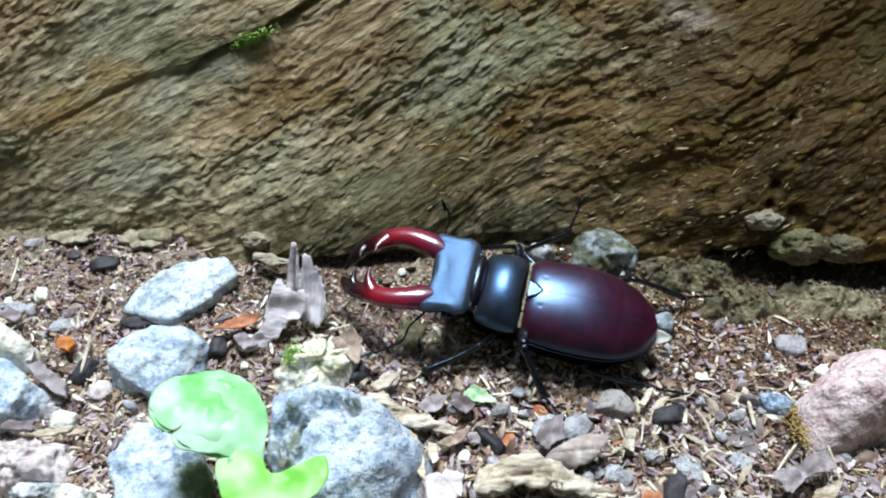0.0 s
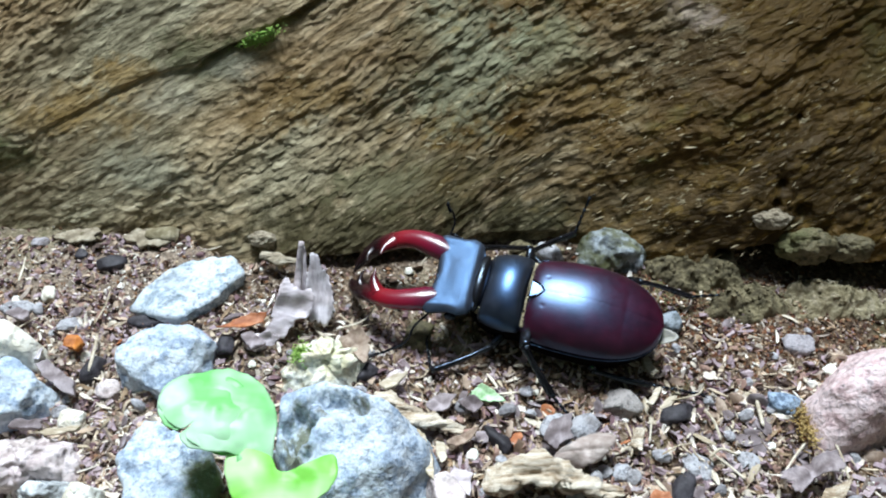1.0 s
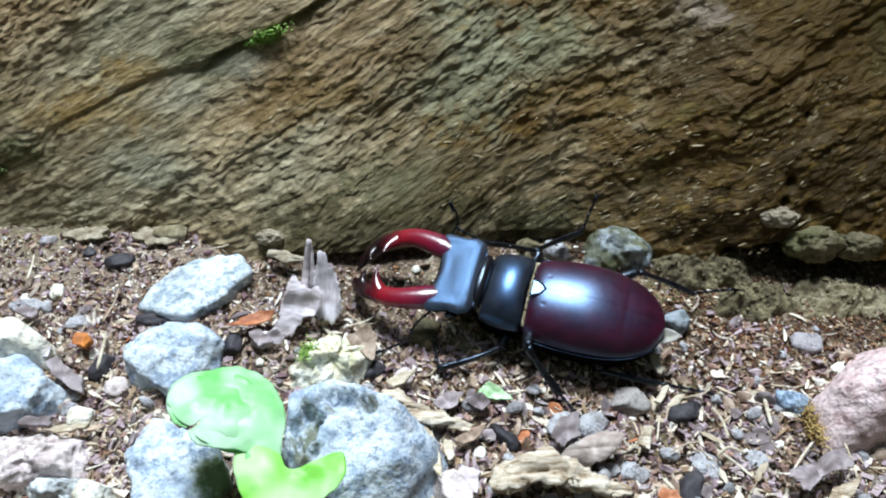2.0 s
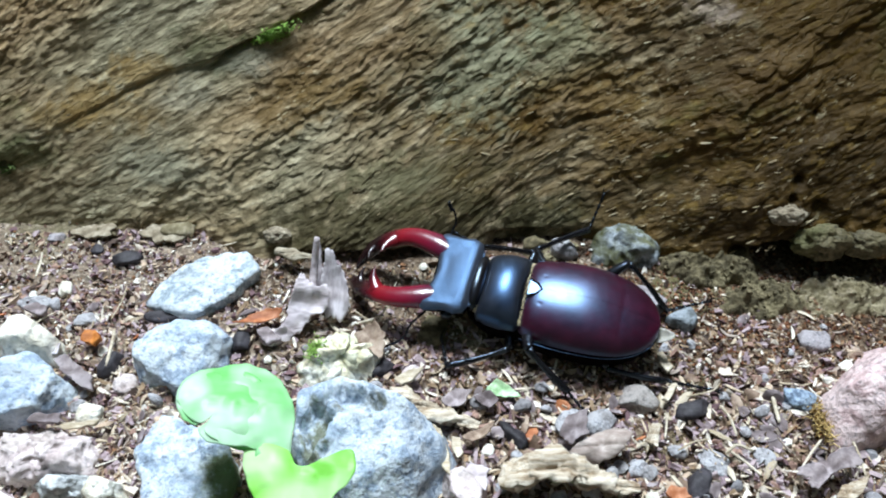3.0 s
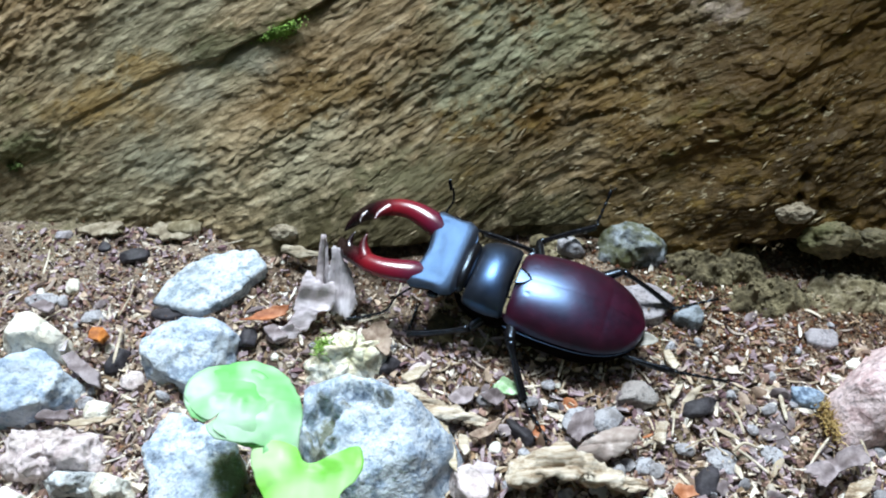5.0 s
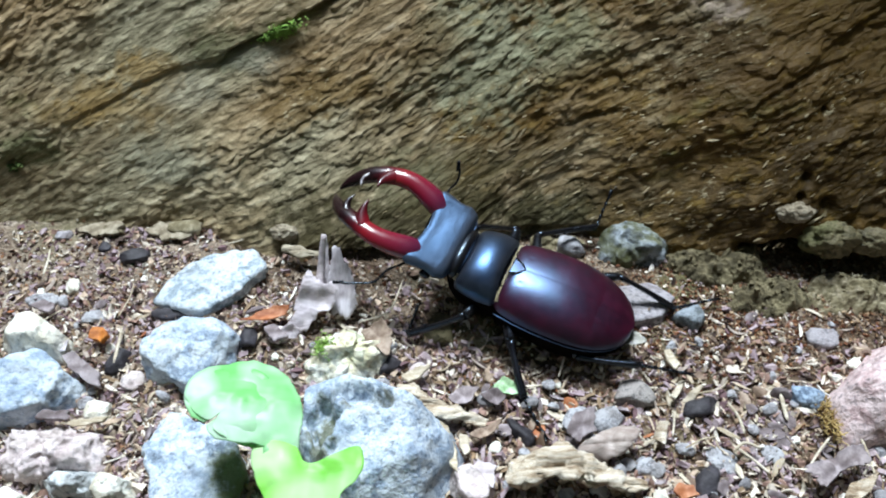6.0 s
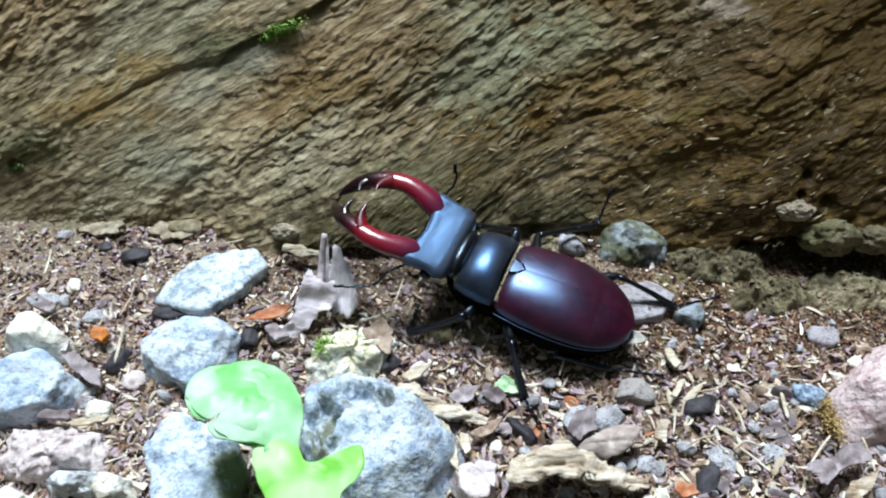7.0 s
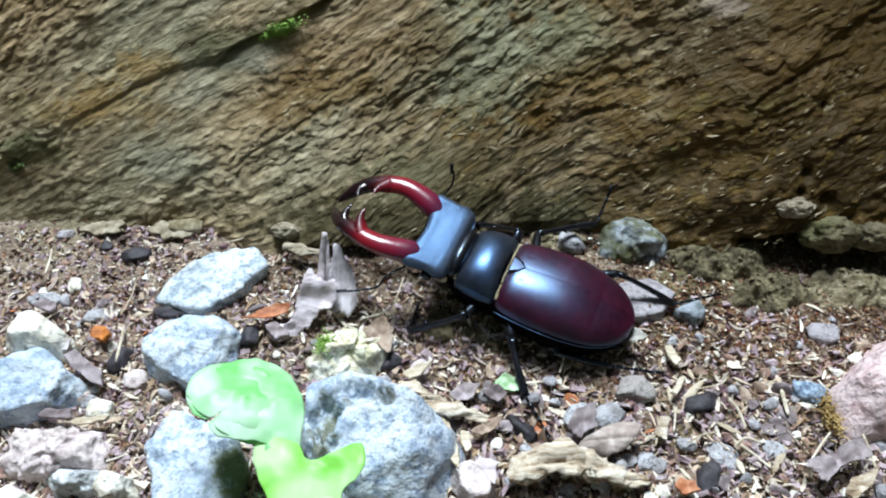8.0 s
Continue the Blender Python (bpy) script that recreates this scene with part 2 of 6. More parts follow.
def leaf_material(name, deep, mid, pale, pale_sheen):
    n = Nodes(name)
    vein = n.noise(1, 3, 0.5, n.mapped((70, 260, 70), (0, 0, radians(30))))
    col = n.ramp(vein, [(0.3, deep), (0.55, mid), (0.75, pale)])
    # whitish reflection on the leaf, painted into the colour as soft blotches
    col = n.mix(n.ramp(n.noise(120, 1), [(0.40, (0, 0, 0)), (0.62, (0.9, 0.9, 0.9))]), col, pale_sheen)
    web = n.node("ShaderNodeTexVoronoi", Scale=420.0)
    web.feature = "DISTANCE_TO_EDGE"
    n.link(n.co, web.inputs["Vector"])
    mat = n.finish(col, 0.40, n.math("ADD", n.math("MULTIPLY", vein, 1.0), n.math("MULTIPLY", web.outputs["Distance"], 0.8)), 0.12, 0.0005, 0.4)
    back = n.t.nodes.new("ShaderNodeBsdfTranslucent")
    n.link(col, back.inputs["Color"])
    mixer = n.t.nodes.new("ShaderNodeMixShader")
    mixer.inputs[0].default_value = 0.4
    n.link(n.bsdf.outputs[0], mixer.inputs[1])
    n.link(back.outputs[0], mixer.inputs[2])
    n.link(mixer.outputs[0], n.t.nodes["Material Output"].inputs[0])
    return mat


def shell_material(name, low, high, rough, scale, bump, spec=0.7, coat=0.0, ior=1.5, sheen=(1, 1, 1)):
    n = Nodes(name)
    col = n.ramp(n.noise(scale, 4), [(0.35, low), (0.65, high)])
    r = n.math("ADD", n.math("MULTIPLY", n.noise(scale * 3, 4), 0.16), rough - 0.08)
    mat = n.finish(col, r, n.noise(scale * 12, 3), 0.35, bump, spec)
    n.bsdf.inputs["Coat Weight"].default_value = coat
    n.bsdf.inputs["IOR"].default_value = ior
    n.bsdf.inputs["Specular Tint"].default_value = (*sheen, 1)
    n.bsdf.inputs["Coat Roughness"].default_value = 0.22
    return mat


def mandible_material():
    n = Nodes("red_horn")
    sep = n.t.nodes.new("ShaderNodeSeparateXYZ")
    n.link(n.co, sep.inputs[0])
    along = n.math("MULTIPLY", sep.outputs["X"], 1 / 0.021)
    along = n.math("ADD", along, n.math("MULTIPLY", n.noise(260, 3), 0.1))
    col = n.ramp(along, [(0.0, (0.055, 0.008, 0.028)), (0.22, (0.15, 0.006, 0.022)), (0.50, (0.20, 0.007, 0.014)), (0.63, (0.055, 0.004, 0.008)), (0.74, (0.012, 0.004, 0.005))])
    return n.finish(col, 0.24, n.noise(900, 3), 0.2, 0.0002, 0.62)


M_SOIL = soil_material()
M_WOOD = wood_material()
M_BLUE = granite_material("blue_grey_granite", (0.57, 0.635, 0.69), (0.33, 0.415, 0.53), (0.08, 0.105, 0.14), 1400, soil=0.3)
M_HOLLOW = granite_material("dirty_granite", (0.58, 0.64, 0.695), (0.34, 0.42, 0.53), (0.08, 0.105, 0.13), 1400, soil=0.3, blots=(((0.0000, 0.0034, 0.012), (0.0062, 0.0022, 0.005), (0.10, 0.10, 0.065)), ((-0.0080, -0.0010, 0.008), (0.0032, 0.0075, 0.007), (0.105, 0.11, 0.055))))
M_SIDE = granite_material("moss_sided_granite", (0.58, 0.64, 0.695), (0.34, 0.42, 0.53), (0.08, 0.105, 0.13), 1400, soil=0.3, blots=(((0.0080, -0.0045, 0.004), (0.0050, 0.0065, 0.006), (0.13, 0.155, 0.05)),))
M_CHIP = granite_material("mottled_granite", (0.58, 0.635, 0.68), (0.33, 0.40, 0.46), (0.07, 0.09, 0.085), 1100, 0.35, (0.22, 0.24, 0.17), soil=0.4)
M_CREAM = granite_material("cream_stone", (0.84, 0.82, 0.74), (0.74, 0.70, 0.58), (0.36, 0.30, 0.20), 1500, soil=0.12)
M_PINK = granite_material("pink_granite", (0.72, 0.58, 0.57), (0.55, 0.39, 0.385), (0.22, 0.14, 0.14), 1500)
M_ROSE = granite_material("pale_rose_stone", (0.76, 0.67, 0.66), (0.58, 0.48, 0.475), (0.18, 0.13, 0.125), 1200, 0.5, (0.20, 0.16, 0.12))
M_GREY = granite_material("grey_pebble", (0.42, 0.42, 0.44), (0.27, 0.26, 0.27), (0.11, 0.10, 0.10), 2200)
M_BLUEBIT = granite_material("blue_pebble", (0.32, 0.41, 0.52), (0.12, 0.17, 0.24), (0.04, 0.05, 0.08), 1800)
M_DARK_EARTH = granite_material("dark_earth", (0.15, 0.125, 0.065), (0.085, 0.070, 0.032), (0.03, 0.025, 0.013), 1800, 0.5)
M_CLOD = piece_material("earthy_clod", [(0.3, (0.07, 0.058, 0.030)), (0.48, (0.165, 0.138, 0.075)), (0.6, (0.25, 0.215, 0.13)), (0.75, (0.40, 0.35, 0.25))], 0.85, (480, 480, 480), 0.0006)
M_LICHEN = granite_material("lichened_stone", (0.85, 0.82, 0.70), (0.70, 0.645, 0.47), (0.30, 0.22, 0.12), 1300, 0.30, (0.22, 0.31, 0.06), soil=0.25, blots=(((-0.0053, 0.0003, 0.005), (0.0022, 0.0022, 0.004), (0.20, 0.31, 0.04)),))
# grey stone with olive moss, its tone lowered to include shade
M_DIRTY_SHADED = granite_material("dirty_shaded_stone", (0.32, 0.36, 0.40), (0.095, 0.11, 0.115), (0.03, 0.033, 0.028), 900, 0.85, (0.10, 0.10, 0.025))
M_PALEGREY = granite_material("pale_grey_stone", (0.62, 0.65, 0.66), (0.40, 0.42, 0.43), (0.12, 0.12, 0.11), 1400, 0.4, (0.20, 0.18, 0.13))
M_UMBERSTONE = granite_material("grey_brown_stone", (0.36, 0.33, 0.31), (0.23, 0.20, 0.185), (0.08, 0.065, 0.055), 2000)
M_LILAC = granite_material("pale_lilac_stone", (0.36, 0.335, 0.35), (0.26, 0.235, 0.245), (0.14, 0.12, 0.12), 2200)
M_CRUST = piece_material("earth_crust", [(0.3, (0.15, 0.12, 0.08)), (0.5, (0.28, 0.235, 0.165)), (0.7, (0.42, 0.37, 0.28))], 0.9, (600, 600, 600), 0.0006)
M_GRIT = litter_material("grit", [(0.0, (0.09, 0.045, 0.028)), (0.2, (0.26, 0.13, 0.065)), (0.36, (0.40, 0.27, 0.16)), (0.52, (0.54, 0.42, 0.28)), (0.64, (0.20, 0.14, 0.14)), (0.76, (0.68, 0.58, 0.50)), (0.90, (0.90, 0.87, 0.80))])
M_RED = litter_material("red_crumbs", [(0.0, (0.06, 0.025, 0.014)), (0.25, (0.17, 0.065, 0.03)), (0.5, (0.27, 0.13, 0.065)), (0.68, (0.36, 0.23, 0.13)), (0.8, (0.12, 0.08, 0.06)), (0.88, (0.52, 0.38, 0.25)), (0.97, (0.80, 0.72, 0.60))])
M_CHIPS = litter_material("chips", [(0.0, (0.07, 0.045, 0.035)), (0.14, (0.34, 0.215, 0.17)), (0.30, (0.475, 0.38, 0.40)), (0.46, (0.17, 0.10, 0.11)), (0.56, (0.57, 0.44, 0.33)), (0.70, (0.355, 0.27, 0.295)), (0.86, (0.70, 0.62, 0.52)), (0.955, (0.90, 0.86, 0.79))])
M_FIBRE = litter_material("fibres", [(0.0, (0.30, 0.21, 0.13)), (0.2, (0.55, 0.45, 0.33)), (0.45, (0.72, 0.64, 0.52)), (0.65, (0.40, 0.33, 0.28)), (0.8, (0.86, 0.80, 0.70)), (0.92, (0.16, 0.11, 0.08))])
M_DROP = piece_material("dropping_crust", [(0.3, (0.018, 0.016, 0.02)), (0.7, (0.06, 0.055, 0.065))], 0.6)
M_PALE = piece_material("bare_wood", [(0.32, (0.13, 0.08, 0.045)), (0.43, (0.40, 0.30, 0.20)), (0.54, (0.62, 0.53, 0.41)), (0.70, (0.80, 0.74, 0.63))], 0.8, (170, 900, 900), 0.0012)
M_SPLINT = piece_material("bleached_splinter", [(0.3, (0.26, 0.19, 0.09)), (0.5, (0.48, 0.38, 0.22)), (0.7, (0.70, 0.60, 0.40))], 0.6, (300, 900, 900))
M_STRAW = piece_material("straw", [(0.3, (0.40, 0.32, 0.21)), (0.7, (0.74, 0.68, 0.56))], 0.7, (200, 2000, 2000))
M_FLAKE = piece_material("grey_lilac_flake", [(0.3, (0.10, 0.076, 0.076)), (0.5, (0.205, 0.168, 0.175)), (0.7, (0.37, 0.32, 0.33))], 0.75, (500, 500, 500))
M_DEAD = piece_material("dead_leaf", [(0.3, (0.52, 0.455, 0.485)), (0.5, (0.70, 0.63, 0.665)), (0.7, (0.80, 0.74, 0.775))], 0.6, (250, 900, 250), 0.0004)
M_TAN = piece_material("tan_leaf", [(0.3, (0.25, 0.225, 0.24)), (0.5, (0.45, 0.41, 0.44)), (0.7, (0.67, 0.63, 0.665))], 0.55, (900, 250, 250), 0.0004)
M_BROWN = piece_material("brown_leaf", [(0.3, (0.14, 0.09, 0.06)), (0.5, (0.26, 0.18, 0.13)), (0.7, (0.40, 0.31, 0.24))], 0.6)
M_UMBER = piece_material("umber_leaf", [(0.3, (0.24, 0.185, 0.16)), (0.5, (0.38, 0.31, 0.28)), (0.7, (0.52, 0.45, 0.41))], 0.5, (300, 900, 300), 0.0003)
M_RUST = piece_material("rust_leaf", [(0.3, (0.28, 0.08, 0.03)), (0.5, (0.42, 0.15, 0.06)), (0.7, (0.55, 0.26, 0.14))], 0.55)
M_ORANGE = piece_material("orange_bark", [(0.3, (0.40, 0.12, 0.02)), (0.6, (0.66, 0.25, 0.05))], 0.6)
M_GREENBIT = piece_material("green_scrap", [(0.3, (0.26, 0.48, 0.22)), (0.6, (0.58, 0.80, 0.52))], 0.5)
M_MOSS = piece_material("moss", [(0.3, (0.16, 0.32, 0.05)), (0.6, (0.38, 0.60, 0.14))], 0.8)
M_OLIVE = piece_material("olive_moss", [(0.3, (0.05, 0.08, 0.02)), (0.6, (0.13, 0.19, 0.05))], 0.8)
M_YELLOW = piece_material("yellow_moss", [(0.3, (0.30, 0.19, 0.06)), (0.6, (0.66, 0.50, 0.22))], 0.8)
M_LEAF = leaf_material("pale_fresh_leaf", (0.20, 0.62, 0.17), (0.30, 0.74, 0.29), (0.44, 0.83, 0.44), (0.72, 0.92, 0.75))
M_LEAF_DEEP = leaf_material("fresh_leaf", (0.20, 0.64, 0.06), (0.29, 0.74, 0.11), (0.40, 0.82, 0.22), (0.66, 0.91, 0.52))
M_ELYTRA = shell_material("maroon_shell", (0.017, 0.0015, 0.0055), (0.036, 0.0025, 0.010), 0.33, 220, 0.00003, 1.0, 0.0, 1.54, (0.36, 0.60, 1.0))
M_BLACK = shell_material("black_shell", (0.009, 0.010, 0.013), (0.019, 0.020, 0.025), 0.32, 260, 0.00004, 1.0, 0.0, 1.55, (0.26, 0.52, 1.0))
M_HEAD = shell_material("granular_black_shell", (0.020, 0.022, 0.028), (0.035, 0.037, 0.045), 0.46, 300, 0.0002, 1.0, 0.0, 1.6, (0.26, 0.52, 0.95))
M_LEG = shell_material("leg_shell", (0.004, 0.0035, 0.0045), (0.009, 0.008, 0.009), 0.22, 300, 0.0001, 0.5, 0.0, 1.5, (0.6, 0.8, 1.0))
M_UNDER = shell_material("dull_black_underside", (0.004, 0.003, 0.003), (0.006, 0.005, 0.005), 0.7, 300, 0.0001, 0.0)
M_HORN = mandible_material()
M_HAIR = piece_material("golden_hair", [(0.3, (0.55, 0.45, 0.24)), (0.7, (0.85, 0.76, 0.52))], 0.4)
M_WING = piece_material("wing_membrane", [(0.3, (0.13, 0.13, 0.11)), (0.7, (0.34, 0.33, 0.29))], 0.3, (200, 900, 200), 0.0002, 0.5, 0.4)
M_SKY_RING = piece_material("sky_ring", [(0.3, (0.012, 0.02, 0.008)), (0.5, (0.03, 0.05, 0.018)), (0.7, (0.06, 0.09, 0.03))], 0.9, (2, 2, 2), 0.05)


# ---- mesh helpers ----
def lattice(ix, iy, iz, seed):
    h = (ix * 374761393 + iy * 668265263 + iz * 2147483647 + seed * 1274126177) & 0xFFFFFFFF
    h = ((h ^ (h >> 13)) * 1274126177) & 0xFFFFFFFF
    return ((h ^ (h >> 16)) & 0xFFFF) / 32767.5 - 1.0


def value_noise(x, y, z=0.0, seed=0):
    """Smooth noise from -1 to 1 at arrays of places."""
    x, y, z = np.broadcast_arrays(np.asarray(x, float), np.asarray(y, float), np.asarray(z, float))
    cell = [np.floor(a).astype(np.int64) for a in (x, y, z)]
    fr = [a - c for a, c in zip((x, y, z), cell)]
    fr = [a * a * a * (a * (a * 6 - 15) + 10) for a in fr]
    total = 0
    for dx in (0, 1):
        for dy in (0, 1):
            for dz in (0, 1):
                w = (fr[0] if dx else 1 - fr[0]) * (fr[1] if dy else 1 - fr[1]) * (fr[2] if dz else 1 - fr[2])
                total = total + w * lattice(cell[0] + dx, cell[1] + dy, cell[2] + dz, seed)
    return total


def fbm(x, y, z=0.0, seed=0, octaves=4, gain=0.5):
    total, amp = 0, 1.0
    for k in range(octaves):
        total = total + amp * value_noise(x * 2**k, y * 2**k, np.asarray(z) * 2**k, seed + 17 * k)
        amp *= gain
    return total


def smooth(a, lo, hi):
    t = np.clip((a - lo) / (hi - lo), 0, 1)
    return t * t * (3 - 2 * t)


def mesh_object(name, verts, faces, material, rounded=True):
    me = bpy.data.meshes.new(name)
    me.from_pydata(np.asarray(verts).tolist(), [], faces if isinstance(faces, list) else np.asarray(faces).tolist())
    me.materials.append(material)
    if rounded:
        me.shade_smooth()
    return new(name, me)


def part(name, ob, parent, label=""):
    """Makes a mesh object a part of a thing."""
    ob.name = name
    ob.parent = parent
    return tagged(ob, label)


def grid_faces(nu, nv, closed_v=False, start=0):
    i, j = np.meshgrid(np.arange(nu - 1), np.arange(nv if closed_v else nv - 1), indexing="ij")
    k = (j + 1) % nv
    return (np.stack([i * nv + j, i * nv + k, (i + 1) * nv + k, (i + 1) * nv + j], -1).reshape(-1, 4) + start).tolist()


def tube(points, radii, sides=10, flat=1.0, start=0):
    """Verts and faces of a limb swept along points; flat squeezes it upwards."""
    P = np.array(points, float)
    R = np.array(radii, float)
    T = np.gradient(P, axis=0)
    T /= np.linalg.norm(T, axis=1)[:, None] + 1e-12
    up = np.array([0, 0, 1.0]) if abs(T[0][2]) < 0.9 else np.array([1.0, 0, 0])
    S = np.cross(T, up)
    S /= np.linalg.norm(S, axis=1)[:, None] + 1e-12
    U = np.cross(S, T)
    a = np.linspace(0, 2 * np.pi, sides, endpoint=False)
    V = P[:, None] + R[:, None, None] * (np.cos(a)[None, :, None] * S[:, None] + flat * np.sin(a)[None, :, None] * U[:, None])
    n = len(P)
    faces = grid_faces(n, sides, True, start)
    faces.append([start + k for k in range(sides)][::-1])
    faces.append([start + (n - 1) * sides + k for k in range(sides)])
    return V.reshape(-1, 3), faces


def tubes(name, specs, material):
    verts, faces, count = [], [], 0
    for points, radii, sides, flat in specs:
        v, f = tube(points, radii, sides, flat, count)
        verts.append(v)
        faces += f
        count += len(v)
    return mesh_object(name, np.concatenate(verts), faces, material)


def curve_points(ctrl, n):
    """A smooth run of n points through the control points (Catmull-Rom)."""
    C = np.array(ctrl, float)
    C = np.vstack([2 * C[0] - C[1], C, 2 * C[-1] - C[-2]])
    out = []
    for s in np.linspace(0, len(C) - 3 - 1e-9, n):
        k = int(s)
        t = s - k
        a, b, c, d = C[k : k + 4]
        out.append(0.5 * (2 * b + (c - a) * t + (2 * a - 5 * b + 4 * c - d) * t * t + (3 * b - a - 3 * c + d) * t**3))
    return np.array(out)


SPHERES = {}


def sphere(level):
    if level not in SPHERES:
        bm = bmesh.new()
        bmesh.ops.create_icosphere(bm, subdivisions=level, radius=1)
        bm.verts.ensure_lookup_table()
        SPHERES[level] = (np.array([v.co[:] for v in bm.verts]), [[v.index for v in f.verts] for f in bm.faces])
        bm.free()
    return SPHERES[level]


def rock_verts(planes, centre, rough, seed, level=5, round_off=26, grain=0.4):
    """A broken stone: half-spaces (point, normal) met softly round a centre, then roughened."""
    d, faces = sphere(level)
    c = np.array(centre, float)
    inv = np.zeros(len(d))
    for p, nrm in planes:
        nrm = np.array(nrm, float) / np.linalg.norm(nrm)
        dist = max(float(np.dot(np.array(p) - c, nrm)), 2e-4)
        inv += np.maximum(d @ nrm / dist, 1e-6) ** round_off
    r = inv ** (-1 / round_off)
    V = c + d * r[:, None]
    k = 1 / 0.006
    n1 = fbm(V[:, 0] * k, V[:, 1] * k, V[:, 2] * k, seed, 3)
    n2 = 0.7 * fbm(V[:, 0] * k * 5, V[:, 1] * k * 5, V[:, 2] * k * 5, seed + 5, 2)
    n1 = n1 + 0.8 * (0.5 - np.abs(fbm(V[:, 0] * k * 2, V[:, 1] * k * 2, V[:, 2] * k * 2, seed + 9, 2)))
    return V + d * (rough * (n1 + grain * n2))[:, None], faces


def stone(name, outline, height, material, label, category="stone", tilt=(0, 0), rough=0.0006, seed=1, slope=0.22, base=-0.002, level=5, facets=7, round_off=60, group="", grain=0.4, dents=(), chips=7):
    """A stone on the ground: its outline at half height, its height, and the tilt of its upper face."""
    O = np.array(outline, float).reshape(-1, 2)
    # the outline is that of the whole stone seen aslant: its foot lies within it
    mid_y, half_y = (O[:, 1].max() + O[:, 1].min()) / 2, np.ptp(O[:, 1]) / 2
    O[:, 1] -= 0.22 * height * np.clip((O[:, 1] - mid_y) / half_y, -1, 1)
    c2 = O.mean(0)
    rng = np.random.default_rng(seed)
    gz = float(ground_height(c2[0], c2[1]))
    mid = gz + height * 0.45
    planes = [((c2[0], c2[1], gz + height), (-tilt[0], -tilt[1], 1)), ((c2[0], c2[1], gz + base), (0, 0, -1))]
    area = 0.5 * np.sum(O[:, 0] * np.roll(O[:, 1], -1) - O[:, 1] * np.roll(O[:, 0], -1))
    sgn = 1 if area > 0 else -1
    for a, b in zip(O, np.roll(O, -1, 0)):
        e = b - a
        nrm = np.array([e[1], -e[0]]) * sgn
        nrm /= np.linalg.norm(nrm) + 1e-12
        planes.append(((*((a + b) / 2), mid), (*nrm, slope * rng.uniform(0.3, 1.7))))
    size = np.sqrt(abs(area))
    for _ in range(facets):
        a = rng.uniform(0, 2 * np.pi)
        f = rng.uniform(0.15, 0.6)
        q = rng.uniform(0.22, 0.42) * size
        planes.append(((c2[0] + q * np.cos(a), c2[1] + q * np.sin(a), gz + height * rng.uniform(0.93, 1.02)), (np.cos(a) * f, np.sin(a) * f, 1)))
    for _ in range(chips):
        a = rng.uniform(0, 2 * np.pi)
        f = rng.uniform(0.8, 2.6)
        q = rng.uniform(0.40, 0.52) * size
        planes.append(((c2[0] + q * np.cos(a), c2[1] + q * np.sin(a), gz + height * rng.uniform(0.78, 0.95)), (np.cos(a) * f, np.sin(a) * f, 1)))
    V, faces = rock_verts(planes, (*c2, gz + height * 0.4), rough, seed, level, round_off, grain)
    for x, y, wx, wy, turn, deep in dents:
        # a hollow broken out of the upper face
        dx, dy = V[:, 0] - x, V[:, 1] - y
        ca, sa = math.cos(radians(turn)), math.sin(radians(turn))
        out = np.sqrt(((dx * ca + dy * sa) / wx) ** 2 + ((dy * ca - dx * sa) / wy) ** 2)
        out = out + 0.35 * fbm(V[:, 0] * 350, V[:, 1] * 350, 0, seed + 3, 3)
        V[:, 2] -= deep * (1 - smooth(out, 0.55, 1.15)) * smooth(V[:, 2] - gz, 0.15 * height, 0.6 * height)
    ob = mesh_object(name, V - np.array([*c2, gz]), faces, material)
    ob.location = (*c2, gz)
    return tagged(ob, label, category, group)


def pebble(name, x, y, sx, sy, sz, turn, material, label, seed=1, category="pebble", group="", level=3, lift=0.0, cuts=11):
    """A small stone or pellet of the given half sizes; cuts knock its corners off."""
    d, faces = sphere(level)
    rng = np.random.default_rng(seed)
    V = d.copy()
    for _ in range(cuts):
        nrm = rng.normal(size=3)
        nrm /= np.linalg.norm(nrm)
        V -= np.maximum(V @ nrm - rng.uniform(0.62, 0.92), 0)[:, None] * nrm
    n = fbm(d[:, 0] * 1.6 + seed, d[:, 1] * 1.6, d[:, 2] * 1.6, seed, 4)
    V = np.sign(V) * np.abs(V) ** 0.85 * np.array([sx, sy, sz]) * 1.1 * (1 + 0.14 * n)[:, None]
    ob = mesh_object(name, V, faces, material)
    ob.matrix_basis = pose(x, y, float(ground_height(x, y)) + sz * 0.45 + lift, 0, 0, turn)
    return tagged(ob, label, category, group)


